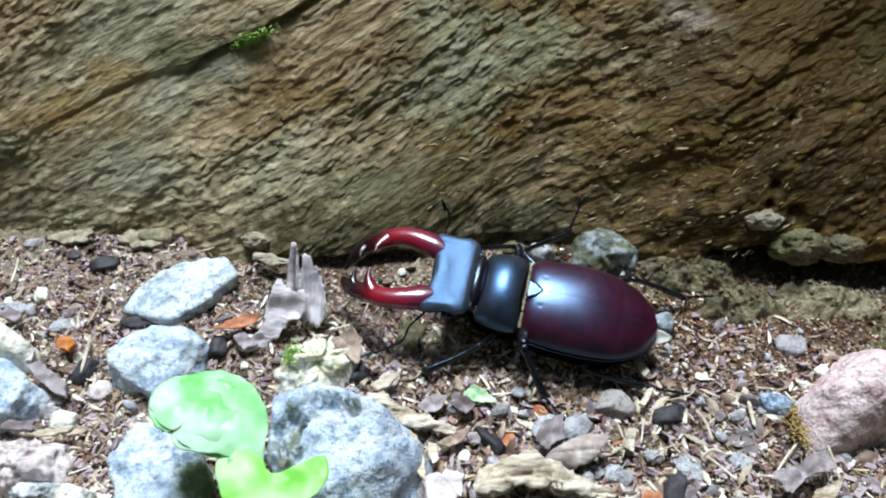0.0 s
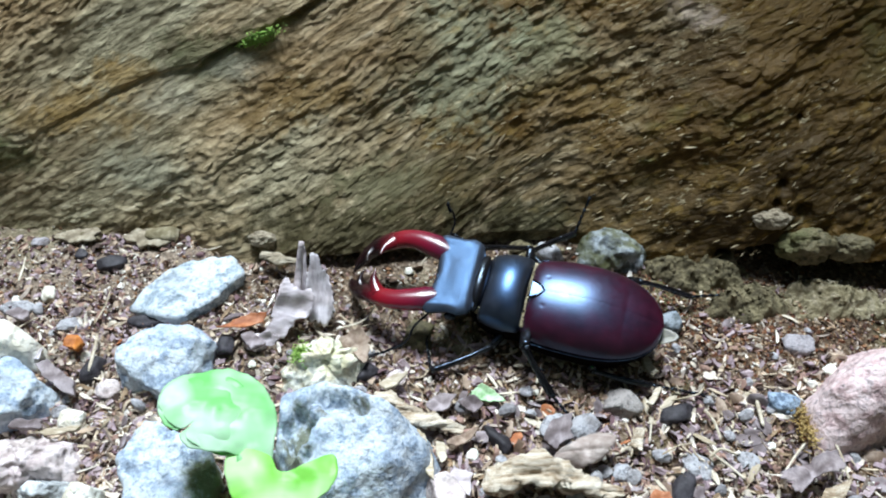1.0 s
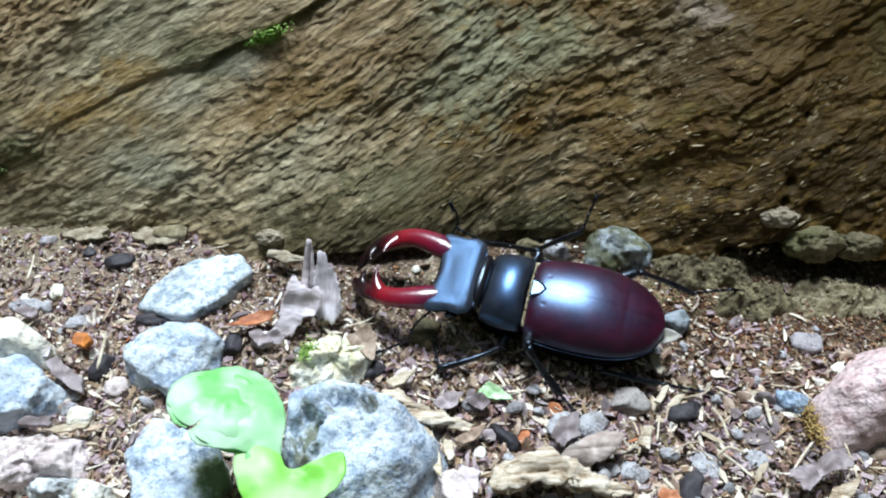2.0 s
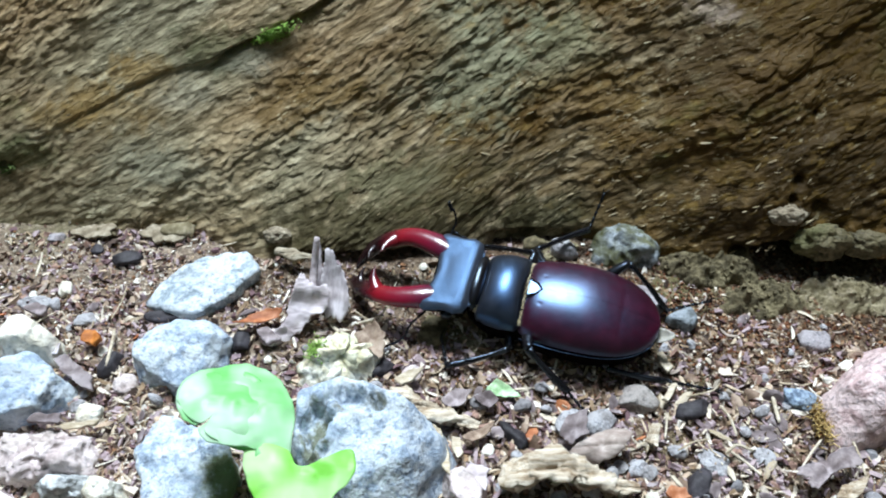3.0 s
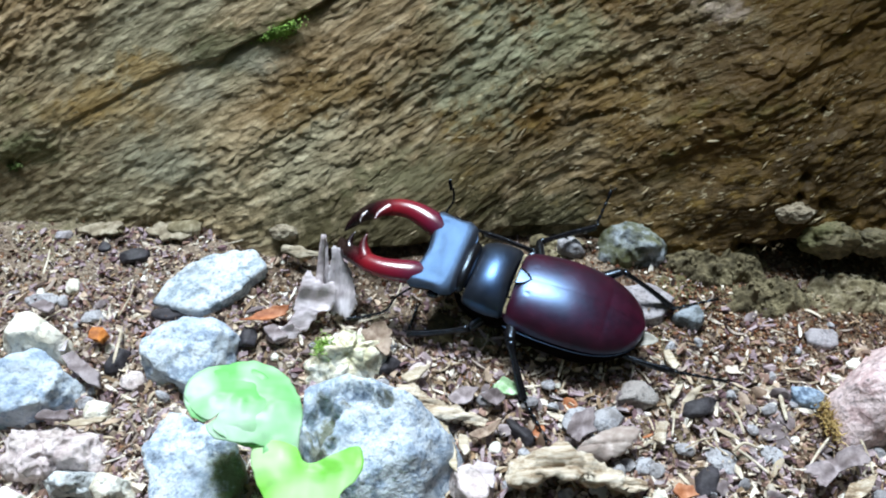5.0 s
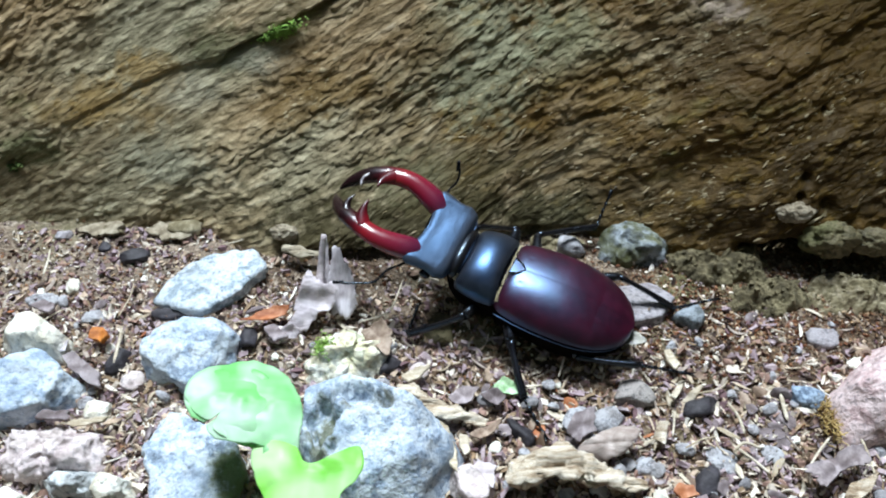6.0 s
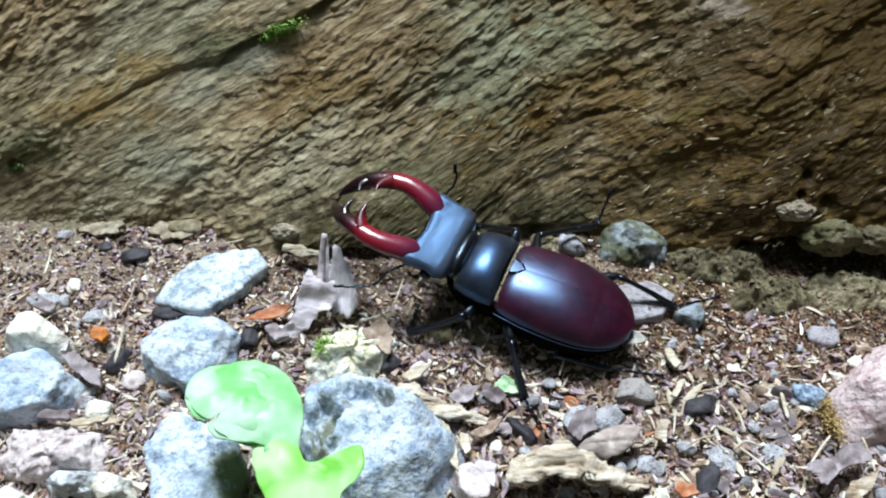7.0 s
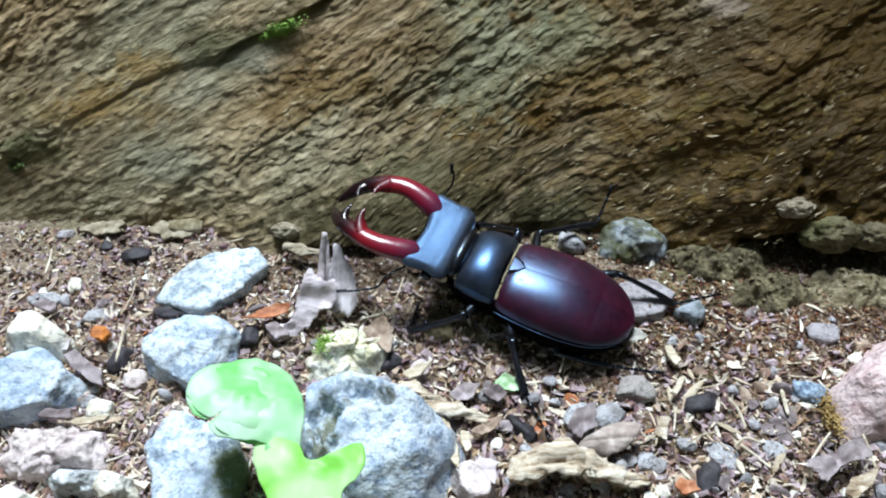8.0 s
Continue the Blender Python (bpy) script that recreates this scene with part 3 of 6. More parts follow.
def blade(name, outline, m, material, cup=0.0, arch=0.0, wave=0.0004, thick=0.00025, seed=1, rings=12, around=110, crease=0.0, ragged=0.07, sharp=False):
    """A leaf or flake: a smooth outline in its own plane (mm), cupped across, arched along, creased on its midline."""
    O = np.array(outline, float) * 0.001
    ring = np.vstack([O, O[:1]])
    closed = curve_points(ring, around + 1)[:-1]
    if sharp:
        run = np.concatenate([[0], np.cumsum(np.linalg.norm(np.diff(ring, axis=0), axis=1))])
        at = np.linspace(0, run[-1], around + 1)[:-1]
        closed = np.stack([np.interp(at, run, ring[:, 0]), np.interp(at, run, ring[:, 1])], -1)
    c = closed.mean(0)
    torn = fbm(closed[:, 0] * 900, closed[:, 1] * 900, 0, seed + 70, 3) + 0.8 * np.abs(fbm(closed[:, 0] * 350, closed[:, 1] * 350, 0, seed + 80, 2))
    closed = c + (closed - c) * (1 - ragged * torn)[:, None]
    verts = [[*c, 0.0]]
    for r in np.linspace(0, 1, rings + 1)[1:]:
        for p in closed:
            verts.append([*(c + (p - c) * r), 0.0])
    V = np.array(verts)
    span = np.ptp(closed, axis=0)
    u, v = (V[:, 0] - c[0]) / (span[0] / 2), (V[:, 1] - c[1]) / (span[1] / 2)
    V[:, 2] = cup * v * v + arch * u * u + crease * np.abs(v) + wave * fbm(V[:, 0] * 300, V[:, 1] * 300, 0, seed, 2)
    faces = [[0, 1 + k, 1 + (k + 1) % around] for k in range(around)]
    for ring in range(rings - 1):
        a, b = 1 + ring * around, 1 + (ring + 1) * around
        faces += [[a + k, b + k, b + (k + 1) % around, a + (k + 1) % around] for k in range(around)]
    ob = mesh_object(name, V, faces, material)
    mod = ob.modifiers.new("thickness", "SOLIDIFY")
    mod.thickness = thick
    mod.offset = 0
    ob.matrix_basis = m
    return ob


def ground_height(x, y):
    x, y = np.asarray(x, float), np.asarray(y, float)
    near = np.exp(-((x / 0.3) ** 2 + (y / 0.3) ** 2))
    h = 0.0006 * fbm(x * 90, y * 90, 0, 3, 4) * near
    return h + 0.02 * value_noise(x * 0.7, y * 0.7, 0, 8) * (1 - near)


# ---- the setting ----
def stretched(fine, step, far):
    inner = np.arange(-fine, fine + step / 2, step)
    outer = fine + np.cumsum(step * 1.35 ** np.arange(1, 60))
    outer = outer[: np.searchsorted(outer, far) + 1]
    return np.concatenate([-outer[::-1], inner, outer])


def build_ground():
    xs, ys = stretched(0.115, 0.0007, 60), stretched(0.075, 0.0007, 60)
    X, Y = np.meshgrid(xs, ys, indexing="ij")
    fine = np.exp(-((X / 0.2) ** 2 + (Y / 0.2) ** 2))
    Z = ground_height(X, Y) + 0.00035 * fbm(X * 600, Y * 600, 0, 21, 3) * fine
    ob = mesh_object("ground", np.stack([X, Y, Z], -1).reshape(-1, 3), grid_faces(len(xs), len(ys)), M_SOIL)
    tagged(ob, "brown forest soil with crumbs and fine grit", "ground", kind="structure")


LOG_X = [-0.6, -0.10, -0.05, -0.025, 0.0, 0.03, 0.05, 0.065, 0.10, 0.6]
LOG_Y = [0.009, 0.009, 0.008, 0.0035, 0.004, 0.004, 0.0012, -0.0045, -0.007, -0.008]


def log_foot(x):
    return np.interp(x, LOG_X, LOG_Y)


TOE_X = [-0.12, -0.085, -0.060, -0.052, -0.045, -0.038, -0.030, -0.020, -0.010, 0.0, 0.012, 0.03]
TOE_Y = [0.0012, 0.0012, -0.0005, -0.0020, -0.0048, -0.0055, -0.0063, -0.0064, -0.0066, -0.0055, -0.0028, 0.0]


def log_toe(x, z):
    """How far the foot of the timber swells out over the soil at x."""
    return np.interp(x, TOE_X, TOE_Y) * (1 - smooth(z, 0.0, 0.024))


LEAN = math.tan(radians(40))


def log_slope(z):
    """How far the round timber leans back at height z: steep at the foot, flatter above."""
    z = np.clip(z, 0.0, 0.055)
    return 0.64 * z + 3.6 * z * z


def log_face(x, z):
    """The y of the timber's face at x and height z."""
    return float(log_foot(x) + log_toe(x, z) + log_slope(z) - log_relief(np.array([x]), np.array([z]))[0])


def log_relief(x, z):
    """How far the face of the old timber stands out, at x along it and z up it."""
    t = radians(23)
    b = -np.sin(t) * x + np.cos(t) * z + 0.0016 * value_noise(x * 40, z * 40, 0, 2) + 0.0004 * value_noise(x * 210, z * 210, 0, 3)
    a = np.cos(t) * x + np.sin(t) * z
    wild = 0.35 + 0.65 * smooth(fbm(x * 60, z * 60, 0, 44, 2), -0.6, 0.6)
    h = 0.0010 * fbm(a * 18, b * 80, 0, 31, 2)
    h = h + 0.00014 * (1 - 2 * np.abs(fbm(a * 60, b * 330, 0, 33, 2)))
    # overlapping splinters: some break off sharply below, most end in a thin ledge above
    rough = smooth(x, 0.0, 0.06)
    flaky = 0.45 + 0.95 * smooth(fbm(a * 26, b * 75, 0, 48, 2), -0.35, 0.40)
    for ka, kb, deep, ledge_at, seed in ((75, 260, 0.00015, 0.30, 61), (150, 480, 0.00020, 0.74, 64), (260, 860, 0.00024, 0.66, 67), (380, 1350, 0.00017, 0.6, 70)):
        run = b * kb + 0.75 * fbm(a * ka, b * kb * 0.3, 0, seed, 2)
        cut = run - np.floor(run)
        cut = np.where(cut < ledge_at, cut / ledge_at, (1 - cut) / (1 - ledge_at))
        h = h + deep * flaky * (1 - 0.65 * rough * (kb > 800)) * cut * smooth(fbm(a * ka * 1.4, np.floor(run) * 3.7, 0, seed + 1, 2), -0.3, 0.5)
    h = h + 0.00016 * fbm(a * 300, b * 900, 0, 35, 2) + 0.00012 * wild * fbm(x * 800, z * 800, 0, 36, 2)
    h = h + 0.00018 * flaky * smooth(fbm(a * 210, b * 480, 0, 38, 2), 0.02, 0.14)
    h = h + rough * 0.00070 * fbm(a * 70, b * 135, 0, 37, 4)
    # small proud lumps strewn over the damp end, and a few large knobs
    h = h + rough * 0.00022 * smooth(fbm(a * 190, b * 420, 0, 39, 2), 0.10, 0.34) + rough * 0.00014 * smooth(fbm(a * 420, b * 800, 0, 40, 2), 0.12, 0.36)
    for px, pz, wa, wb, high in ((0.0654, 0.0342, 0.0048, 0.0017, 0.0010), (0.0722, 0.0351, 0.0036, 0.0015, 0.0008), (0.0639, 0.0219, 0.0034, 0.0012, 0.0006), (0.0516, 0.0391, 0.0040, 0.0012, 0.0005), (0.0801, 0.0232, 0.0030, 0.0012, 0.0005), (0.0496, 0.0186, 0.0030, 0.0010, 0.0004)):
        da, db = np.cos(t) * (x - px) + np.sin(t) * (z - pz), -np.sin(t) * (x - px) + np.cos(t) * (z - pz)
        far = (da / wa) ** 2 + (db / wb) ** 2 + 0.35 * fbm(a * 260, b * 380, 0, 42, 2)
        h = h + high * (1 - smooth(far, 0.35, 1.25))

    def ledge(h, x0, z0, x1, z1, step, gap, width):
        dx, dz = x1 - x0, z1 - z0
        ln = math.hypot(dx, dz)
        al = ((x - x0) * dx + (z - z0) * dz) / ln
        ac = (-(x - x0) * dz + (z - z0) * dx) / ln + 0.00035 * fbm(al * 220, 0.3, 0, 41, 3)
        on = smooth(al, -0.006, 0.004) * (1 - smooth(al, ln - 0.004, ln + 0.006))
        h = h + on * step * smooth(ac, 0, 0.0006) * np.exp(-np.maximum(ac, 0) / 0.012)
        return h - on * gap * np.exp(-((ac + width) / width) ** 2)

    h = ledge(h, *(-0.0857, 0.0158), *(-0.0600, 0.0261), 0.0004, 0.0002, 0.0003)
    h = ledge(h, *(-0.0625, 0.0252), *(-0.0463, 0.0297), 0.0006, 0.0002, 0.0003)
    h = ledge(h, *(-0.0482, 0.0288), *(-0.0216, 0.0407), 0.0009, 0.0020, 0.0005)
    h = ledge(h, *(-0.0449, 0.0128), *(-0.0294, 0.0208), 0.0001, 0.0006, 0.00018)
    h = ledge(h, *(-0.0113, 0.0227), *(0.0007, 0.0284), 0.0002, 0.0007, 0.00022)
    h = ledge(h, *(0.0620, 0.0270), *(0.0704, 0.0318), 0.0006, 0.0003, 0.0003)
    h = ledge(h, *(0.0699, 0.0317), *(0.0786, 0.0343), 0.0004, 0.0002, 0.0003)
    h = ledge(h, *(0.0773, 0.0370), *(0.0890, 0.0427), 0.0006, 0.0005, 0.0003)
    h = ledge(h, *(0.0272, 0.0212), *(0.0348, 0.0229), 0.0005, 0.0010, 0.0004)
    for px, pz, size in ((*(0.0747, 0.0169), 0.0010), (*(0.0739, 0.0138), 0.0007), (*(0.0776, 0.0269), 0.0006), (*(0.0794, 0.0126), 0.0014), (*(-0.0954, 0.0094), 0.0014)):
        h = h - 0.0028 * np.exp(-(((x - px) / size) ** 2 + ((z - pz) / size) ** 2))
    return h


def build_log():
    xs = stretched(0.108, 0.00022, 0.6)
    zs = np.concatenate([np.arange(-0.005, 0.056, 0.0002), 0.056 + np.cumsum(0.0002 * 1.3 ** np.arange(1, 20))])
    X, Z = np.meshgrid(xs, zs, indexing="ij")
    Zc = np.clip(Z, 0, None)
    # the unseen upper log is raised and steepened rightwards to shade the face
    shade_rise = 0.80 * smooth(X, -0.15, 0.30)
    over = np.maximum(Zc - 0.055, 0)
    lean = log_slope(Z) + 0.64 * np.minimum(Z, 0) + over * LEAN * (1 - 1.25 * shade_rise) + 0.5 * over**2 / 0.12 * (1 - shade_rise)
    Y = log_foot(X) + log_toe(X, Zc) + lean - log_relief(X, Z)
    brink = 0.0034 + 0.0008 * np.exp(-(((X - 0.075) / 0.009) ** 2)) - 0.0012 * value_noise(X * 150, 0.2, 0, 51)
    under = smooth(X, 0.060, 0.072) * (1 - smooth(Z - brink, -0.0015, 0.0026)) ** 1.4
    Y = Y + 0.020 * under
    under2 = smooth(X, 0.010, 0.014) * (1 - smooth(X, 0.030, 0.036)) * (1 - smooth(Z, 0.0015, 0.0035))
    Y = Y + 0.003 * under2
    under3 = smooth(X, -0.030, -0.024) * (1 - smooth(X, -0.004, 0.004)) * (1 - smooth(Z, 0.0012, 0.0030))
    Y = Y + 0.0045 * under3
    Z = Z + over * 1.1 * shade_rise
    front = np.stack([X, Y, Z], -1)
    nx, nz = X.shape
    top = zs[-1]
    verts = front.reshape(-1, 3)
    faces = [f[::-1] for f in grid_faces(nx, nz)]
    # the rounded top and the back of the timber
    back, n0 = [], len(verts)
    prof = [(0.02, 0.012), (0.06, 0.02), (0.13, 0.016), (0.19, -0.01), (0.22, -0.06), (0.22, -top - 0.01)]
    for i, x in enumerate(xs):
        for dy, dz in prof:
            back.append((x, Y[i, -1] + dy, Z[i, -1] + dz if dz > -0.1 else -0.01))
    k = len(prof)
    for i in range(nx - 1):
        a, b = i * nz + nz - 1, (i + 1) * nz + nz - 1
        p, q = n0 + i * k, n0 + (i + 1) * k
        faces.append([a, p, q, b])
        for j in range(k - 1):
            faces.append([p + j, p + j + 1, q + j + 1, q + j])
    faces.append([*range(nz), *[n0 + j for j in range(k)]])
    faces.append([*[(nx - 1) * nz + j for j in range(nz)], *[n0 + (nx - 1) * k + j for j in range(k)]][::-1])
    ob = mesh_object("fallen_log", np.concatenate([verts, np.array(back)]), faces, M_WOOD)
    tagged(ob, "old weathered brown log with slanting grain and mossy cracks", "log")
    build_splinters(ob)


def build_splinters(log):
    """Loose flakes and fibres that stand proud of the log's face, most of them along its grain."""
    rng = np.random.default_rng(23)
    shapes = []
    for k in range(8):
        s = np.linspace(0, 1, 5)
        half = np.array([0.08, 0.8, 1.0, 0.7, 0.05]) * rng.uniform(0.8, 1.2, 5)
        mid = np.cumsum(rng.normal(0, 0.25, 5))
        lift = 0.9 * s**2 + rng.uniform(-0.1, 0.1, 5)
        V = [(s[i], mid[i] * 0.06 + side * half[i] * 0.085, lift[i] * 0.10 + top * 0.035 * half[i]) for i in range(5) for side, top in ((-1, 0), (0, 1), (1, 0), (0, -1))]
        F = grid_faces(5, 4, True) + [[3, 2, 1, 0], [16, 17, 18, 19]]
        me = bpy.data.meshes.new("splinter")
        me.from_pydata([tuple(map(float, v)) for v in V], [], F)
        me.materials.append(M_SPLINT)
        shapes.append(me)
    n = 290
    x = np.where(rng.random(n) < 0.65, rng.normal(0.045, 0.030, n), rng.uniform(-0.10, 0.10, n))
    z = np.where(rng.random(n) < 0.6, rng.uniform(0.004, 0.024, n), rng.uniform(0.004, 0.048, n))
    y = log_foot(x) + log_toe(x, z) + log_slope(z) - log_relief(x, z)
    for i in range(n):
        a = radians(rng.normal(24, 14))
        e1, e2 = Vector((1, 0, 0)), Vector((0, 0.64 + 7.2 * z[i], 1)).normalized()
        along_, out = math.cos(a) * e1 + math.sin(a) * e2, e1.cross(e2)
        if rng.random() < 0.5:
            along_ = -along_
        m = Matrix((along_, out.cross(along_), out)).transposed().to_4x4()
        m.translation = (x[i], y[i], z[i])
        size = rng.uniform(0.0009, 0.0022) * (1.5 if rng.random() < 0.12 else 1)
        ob = new("splinter", shapes[int(rng.integers(8))])
        ob.parent = log
        ob.matrix_basis = m @ pose(-0.5 * size, 0, 0.0001, rng.normal(0, 25), rng.normal(0, 8), 0) @ Matrix.Diagonal((size, size, size, 1))


def build_sky_ring():
    """An added, unseen dark ring that closes the place and blocks low sky light."""
    a = np.linspace(0, 2 * np.pi, 97)[:-1]
    rows = np.linspace(-0.3, 1, 12)
    A, R = np.meshgrid(a, rows, indexing="ij")
    # higher on the near side, to hold back fill light from there
    screen = np.clip(0.45 + np.cos(A - radians(268)), 0, 1)
    top = 7.4 + 5.6 * screen + (1.4 - screen) * fbm(np.cos(A) * 4, np.sin(A) * 4, 0, 61, 4)
    rad = 6 + 0.7 * fbm(np.cos(A) * 5, np.sin(A) * 5, R * 4, 63, 3)
    V = np.stack([rad * np.cos(A), rad * np.sin(A), np.where(R > 0, R * top, R * 3)], -1).reshape(-1, 3)
    n = len(rows)
    faces = []
    for i in range(len(a)):
        j = (i + 1) % len(a)
        faces += [[i * n + k, i * n + k + 1, j * n + k + 1, j * n + k] for k in range(n - 1)]
    tagged(mesh_object("backdrop", V, faces, M_SKY_RING), "unseen dark green ring added to block low sky light", "woods", kind="structure")


# ---- the beetle ----
UNIT = 0.000972  # the beetle's own millimetre: it is a little under full size


def build_beetle():
    """A male stag beetle; x runs forward, y to its left, z up; the origin is under the scutellum."""
    mm = UNIT
    beetle = new("stag_beetle")
    tagged(beetle, "glossy maroon and black stag beetle with red antler jaws", "beetle")
    parts = {"beetle": beetle}

    def elytron(side, name="elytron", low=0, high=75, material=M_ELYTRA, label="glossy dark maroon wing case"):
        nu, nv = 90, 60 if low == 0 else 8
        u = np.linspace(0, 1, nu)
        phi = np.radians(np.linspace(low, high, nv))
        U, F = np.meshgrid(u, phi, indexing="ij")
        back = np.clip((U - 0.36) / 0.64, 0, 1)
        w = np.where(U < 0.36, 1 - 0.10 * ((0.36 - U) / 0.36) ** 2, np.clip(1 - back**2.5, 0, 1) ** (1 / 2.1))
        w = w * (1 - 0.16 * np.exp(-U / 0.03))
        h = 0.90 + 0.10 * np.sin(np.pi * np.clip(U / 0.7, 0, 1)) - 0.62 * back**2.4
        h = h * (1 - 0.10 * np.exp(-U / 0.03))
        x = 1.7 - 25.7 * U + 1.0 * np.sin(F) * np.exp(-U / 0.08)
        y = 10.2 * w * np.sin(F) ** 0.92
        z = 4.2 + 6.4 * h * np.sign(np.cos(F)) * np.abs(np.cos(F)) ** 0.85
        z = z - 0.012 * np.exp(-((y / 0.25) ** 2))
        z = z - 0.07 * np.exp(-(((U - 0.10) / 0.014) ** 2 + ((y - 3.2) / 0.35) ** 2))
        V = np.stack([x, side * (y + 0.025), z], -1).reshape(-1, 3) * mm
        faces = grid_faces(nu, nv)
        if side < 0:
            faces = [f[::-1] for f in faces]
        ob = mesh_object(name, V, faces, material)
        mod = ob.modifiers.new("thickness", "SOLIDIFY")
        mod.thickness, mod.offset, mod.use_rim = 0.35 * mm, -1, False
        part(name, ob, beetle, label)

    def elytron_rim(side):
        u = np.linspace(0.02, 0.985, 60)
        back = np.clip((u - 0.36) / 0.64, 0, 1)
        w = np.where(u < 0.36, 1 - 0.10 * ((0.36 - u) / 0.36) ** 2, np.clip(1 - back**2.5, 0, 1) ** (1 / 2.1))
        h = 0.90 + 0.10 * np.sin(np.pi * np.clip(u / 0.7, 0, 1)) - 0.62 * back**2.4
        f = radians(80)
        run = np.stack([1.7 - 25.7 * u + math.sin(f) * np.exp(-u / 0.08), side * (10.25 * w * math.sin(f) ** 0.92 + 0.05), 4.2 + 6.4 * h * math.cos(f) ** 0.85], -1)
        part("rim", tubes("rim", [(run * mm, np.full(60, 0.11 * mm), 8, 1)], M_BLACK), beetle, "thin glossy rim of wing case")

    for side in (1, -1):
        elytron_rim(side)
        elytron(side)
        # the margin is coloured dull black to carry the shade on the flank
        elytron(side, "wing_case_margin", 75, 106, M_UNDER, "wing case margin, blackened for the shade below it")
    # scutellum: the small triangle between the wing cases, with its dark seam
    V = (np.array([(1.2, 1.9, 9.92), (1.2, -1.9, 9.92), (-0.4, 1.15, 10.04), (-0.4, -1.15, 10.04), (-1.4, 0, 10.08), (1.2, 0, 9.98), (-0.2, 0, 10.10)]) + (0.8, 0, 0)) * mm
    part("scutellum", mesh_object("scutellum", V, [[0, 5, 6, 2], [5, 1, 3, 6], [2, 6, 4], [6, 3, 4]], M_ELYTRA), beetle)
    seam = [((np.array([(1.2, sd * 1.95, 9.94), (-0.4, sd * 1.2, 10.06), (-1.5, 0, 10.12)]) + (0.8, 0, 0)) * mm, np.array([0.24, 0.24, 0.18]) * mm, 6, 1) for sd in (1, -1)]
    part("seam", tubes("seam", seam, M_LEG), beetle)

    def lump(name, centre, half, material, power=0.9, label=""):
        d, faces = sphere(4)
        V = (np.sign(d) * np.abs(d) ** power * np.array(half) + np.array(centre)) * mm
        return part(name, mesh_object(name, V, faces, material), beetle, label)

    lump("abdomen", (-10.2, 0, 2.2), (12.0, 9.7, 4.6), M_UNDER)
    lump("breast", (5.4, 0, 3.4), (9.2, 8.3, 5.2), M_UNDER)

    def darken_below(ob, level, material):
        """Gives the faces below a level another material."""
        ob.data.materials.append(material)
        for f in ob.data.polygons:
            if f.center.z < level:
                f.material_index = 1

    def dome(x_back, x_front, width, z_edge, rise, material, name, front_in, rim, belly, bulge=0.75):
        """A closed shield: full below, domed above, with a raised rim."""
        nu, nv = 40, 56
        u = np.linspace(0, 1, nu)
        a = np.linspace(0, 2 * np.pi, nv, endpoint=False)
        U, A = np.meshgrid(u, a, indexing="ij")
        w = np.array(width)(U) if callable(width) else np.interp(U, *width)
        cap = np.clip(1 - np.abs(2 * U - 1) ** 9, 0, 1) ** 0.5
        y = w * np.sign(np.cos(A)) * np.abs(np.cos(A)) ** bulge * (0.9 + 0.1 * cap)
        s = np.sin(A)
        top = rise * (0.72 + 0.28 * np.sin(np.pi * np.clip(U * 0.9 + 0.1, 0, 1)))
        z = z_edge + np.where(s > 0, np.abs(s) ** (bulge + 0.05) * top, -np.abs(s) ** 0.8 * belly) * cap
        x = x_back + (x_front - x_back) * U + front_in * (np.abs(y) / np.max(w)) ** 2 * (2 * U - 1)
        z = z + rim * (np.exp(-U / 0.03) + np.exp(-(1 - U) / 0.03)) * (s > 0)
        V = np.stack([x, y, z], -1).reshape(-1, 3) * mm
        faces = grid_faces(nu, nv, True)
        faces.append(list(range(nv)))
        faces.append([(nu - 1) * nv + k for k in range(nv)][::-1])
        ob = mesh_object(name, V, [f[::-1] for f in faces], material)
        return ob, V

    ob, _ = dome(2.7, 11.2, ([0, 0.12, 0.4, 0.7, 0.92, 1.0], [7.5, 8.35, 8.6, 8.25, 7.5, 6.7]), 6.2, 4.7, M_BLACK, "pronotum", 0.6, 0.10, 2.4, 0.92)
    darken_below(ob, 6.0 * mm, M_UNDER)
    part("pronotum", ob, beetle, "satin black shield behind the head")
    # the tip of a folded wing that shows behind the wing cases
    tip = blade("wing_tip", [(-2.2, 1.2), (0.4, 1.5), (2.4, 0.6), (2.6, -0.5), (0.6, -1.3), (-2.0, -1.2)], pose(-24.6 * mm, 1.2 * mm, 3.4 * mm, 0, -24, 188), M_WING, cup=0.0005, wave=0.0003, thick=0.0001, seed=9, around=48, rings=5)
    part("wing_tip", tip, beetle, "pale translucent tip of folded wing")
    lump("neck", (12.2, 0, 7.6), (1.8, 6.4, 3.0), M_LEG)

    # the head: a broad flat plate, widest in front of the eyes, with raised side ridges
    head, V = dome(12.3, 21.6, ([0, 0.1, 0.3, 0.52, 0.72, 0.88, 1.0], [6.4, 8.1, 8.8, 8.4, 8.8, 9.2, 8.8]), 9.3, 1.5, M_HEAD, "head", 0.1, 0.08, 2.6, 0.6)
    co = np.array([v.co[:] for v in head.data.vertices]) / mm
    ux = (co[:, 0] - 12.3) / 9.3
    upper = co[:, 2] > 9.4
    co[:, 2] -= upper * 0.8 * (1 - smooth(ux, 0.0, 0.16))
    co[:, 2] += upper * (0.10 * np.exp(-(((ux - 0.25) / 0.12) ** 2)) - 0.35 * np.exp(-(((ux - 0.72) / 0.22) ** 2 + (co[:, 1] / 5) ** 2)))
    co[:, 2] += upper * 0.35 * np.exp(-(((np.abs(co[:, 1]) - 7.6) / 1.0) ** 2)) * smooth(ux, 0.2, 0.5)
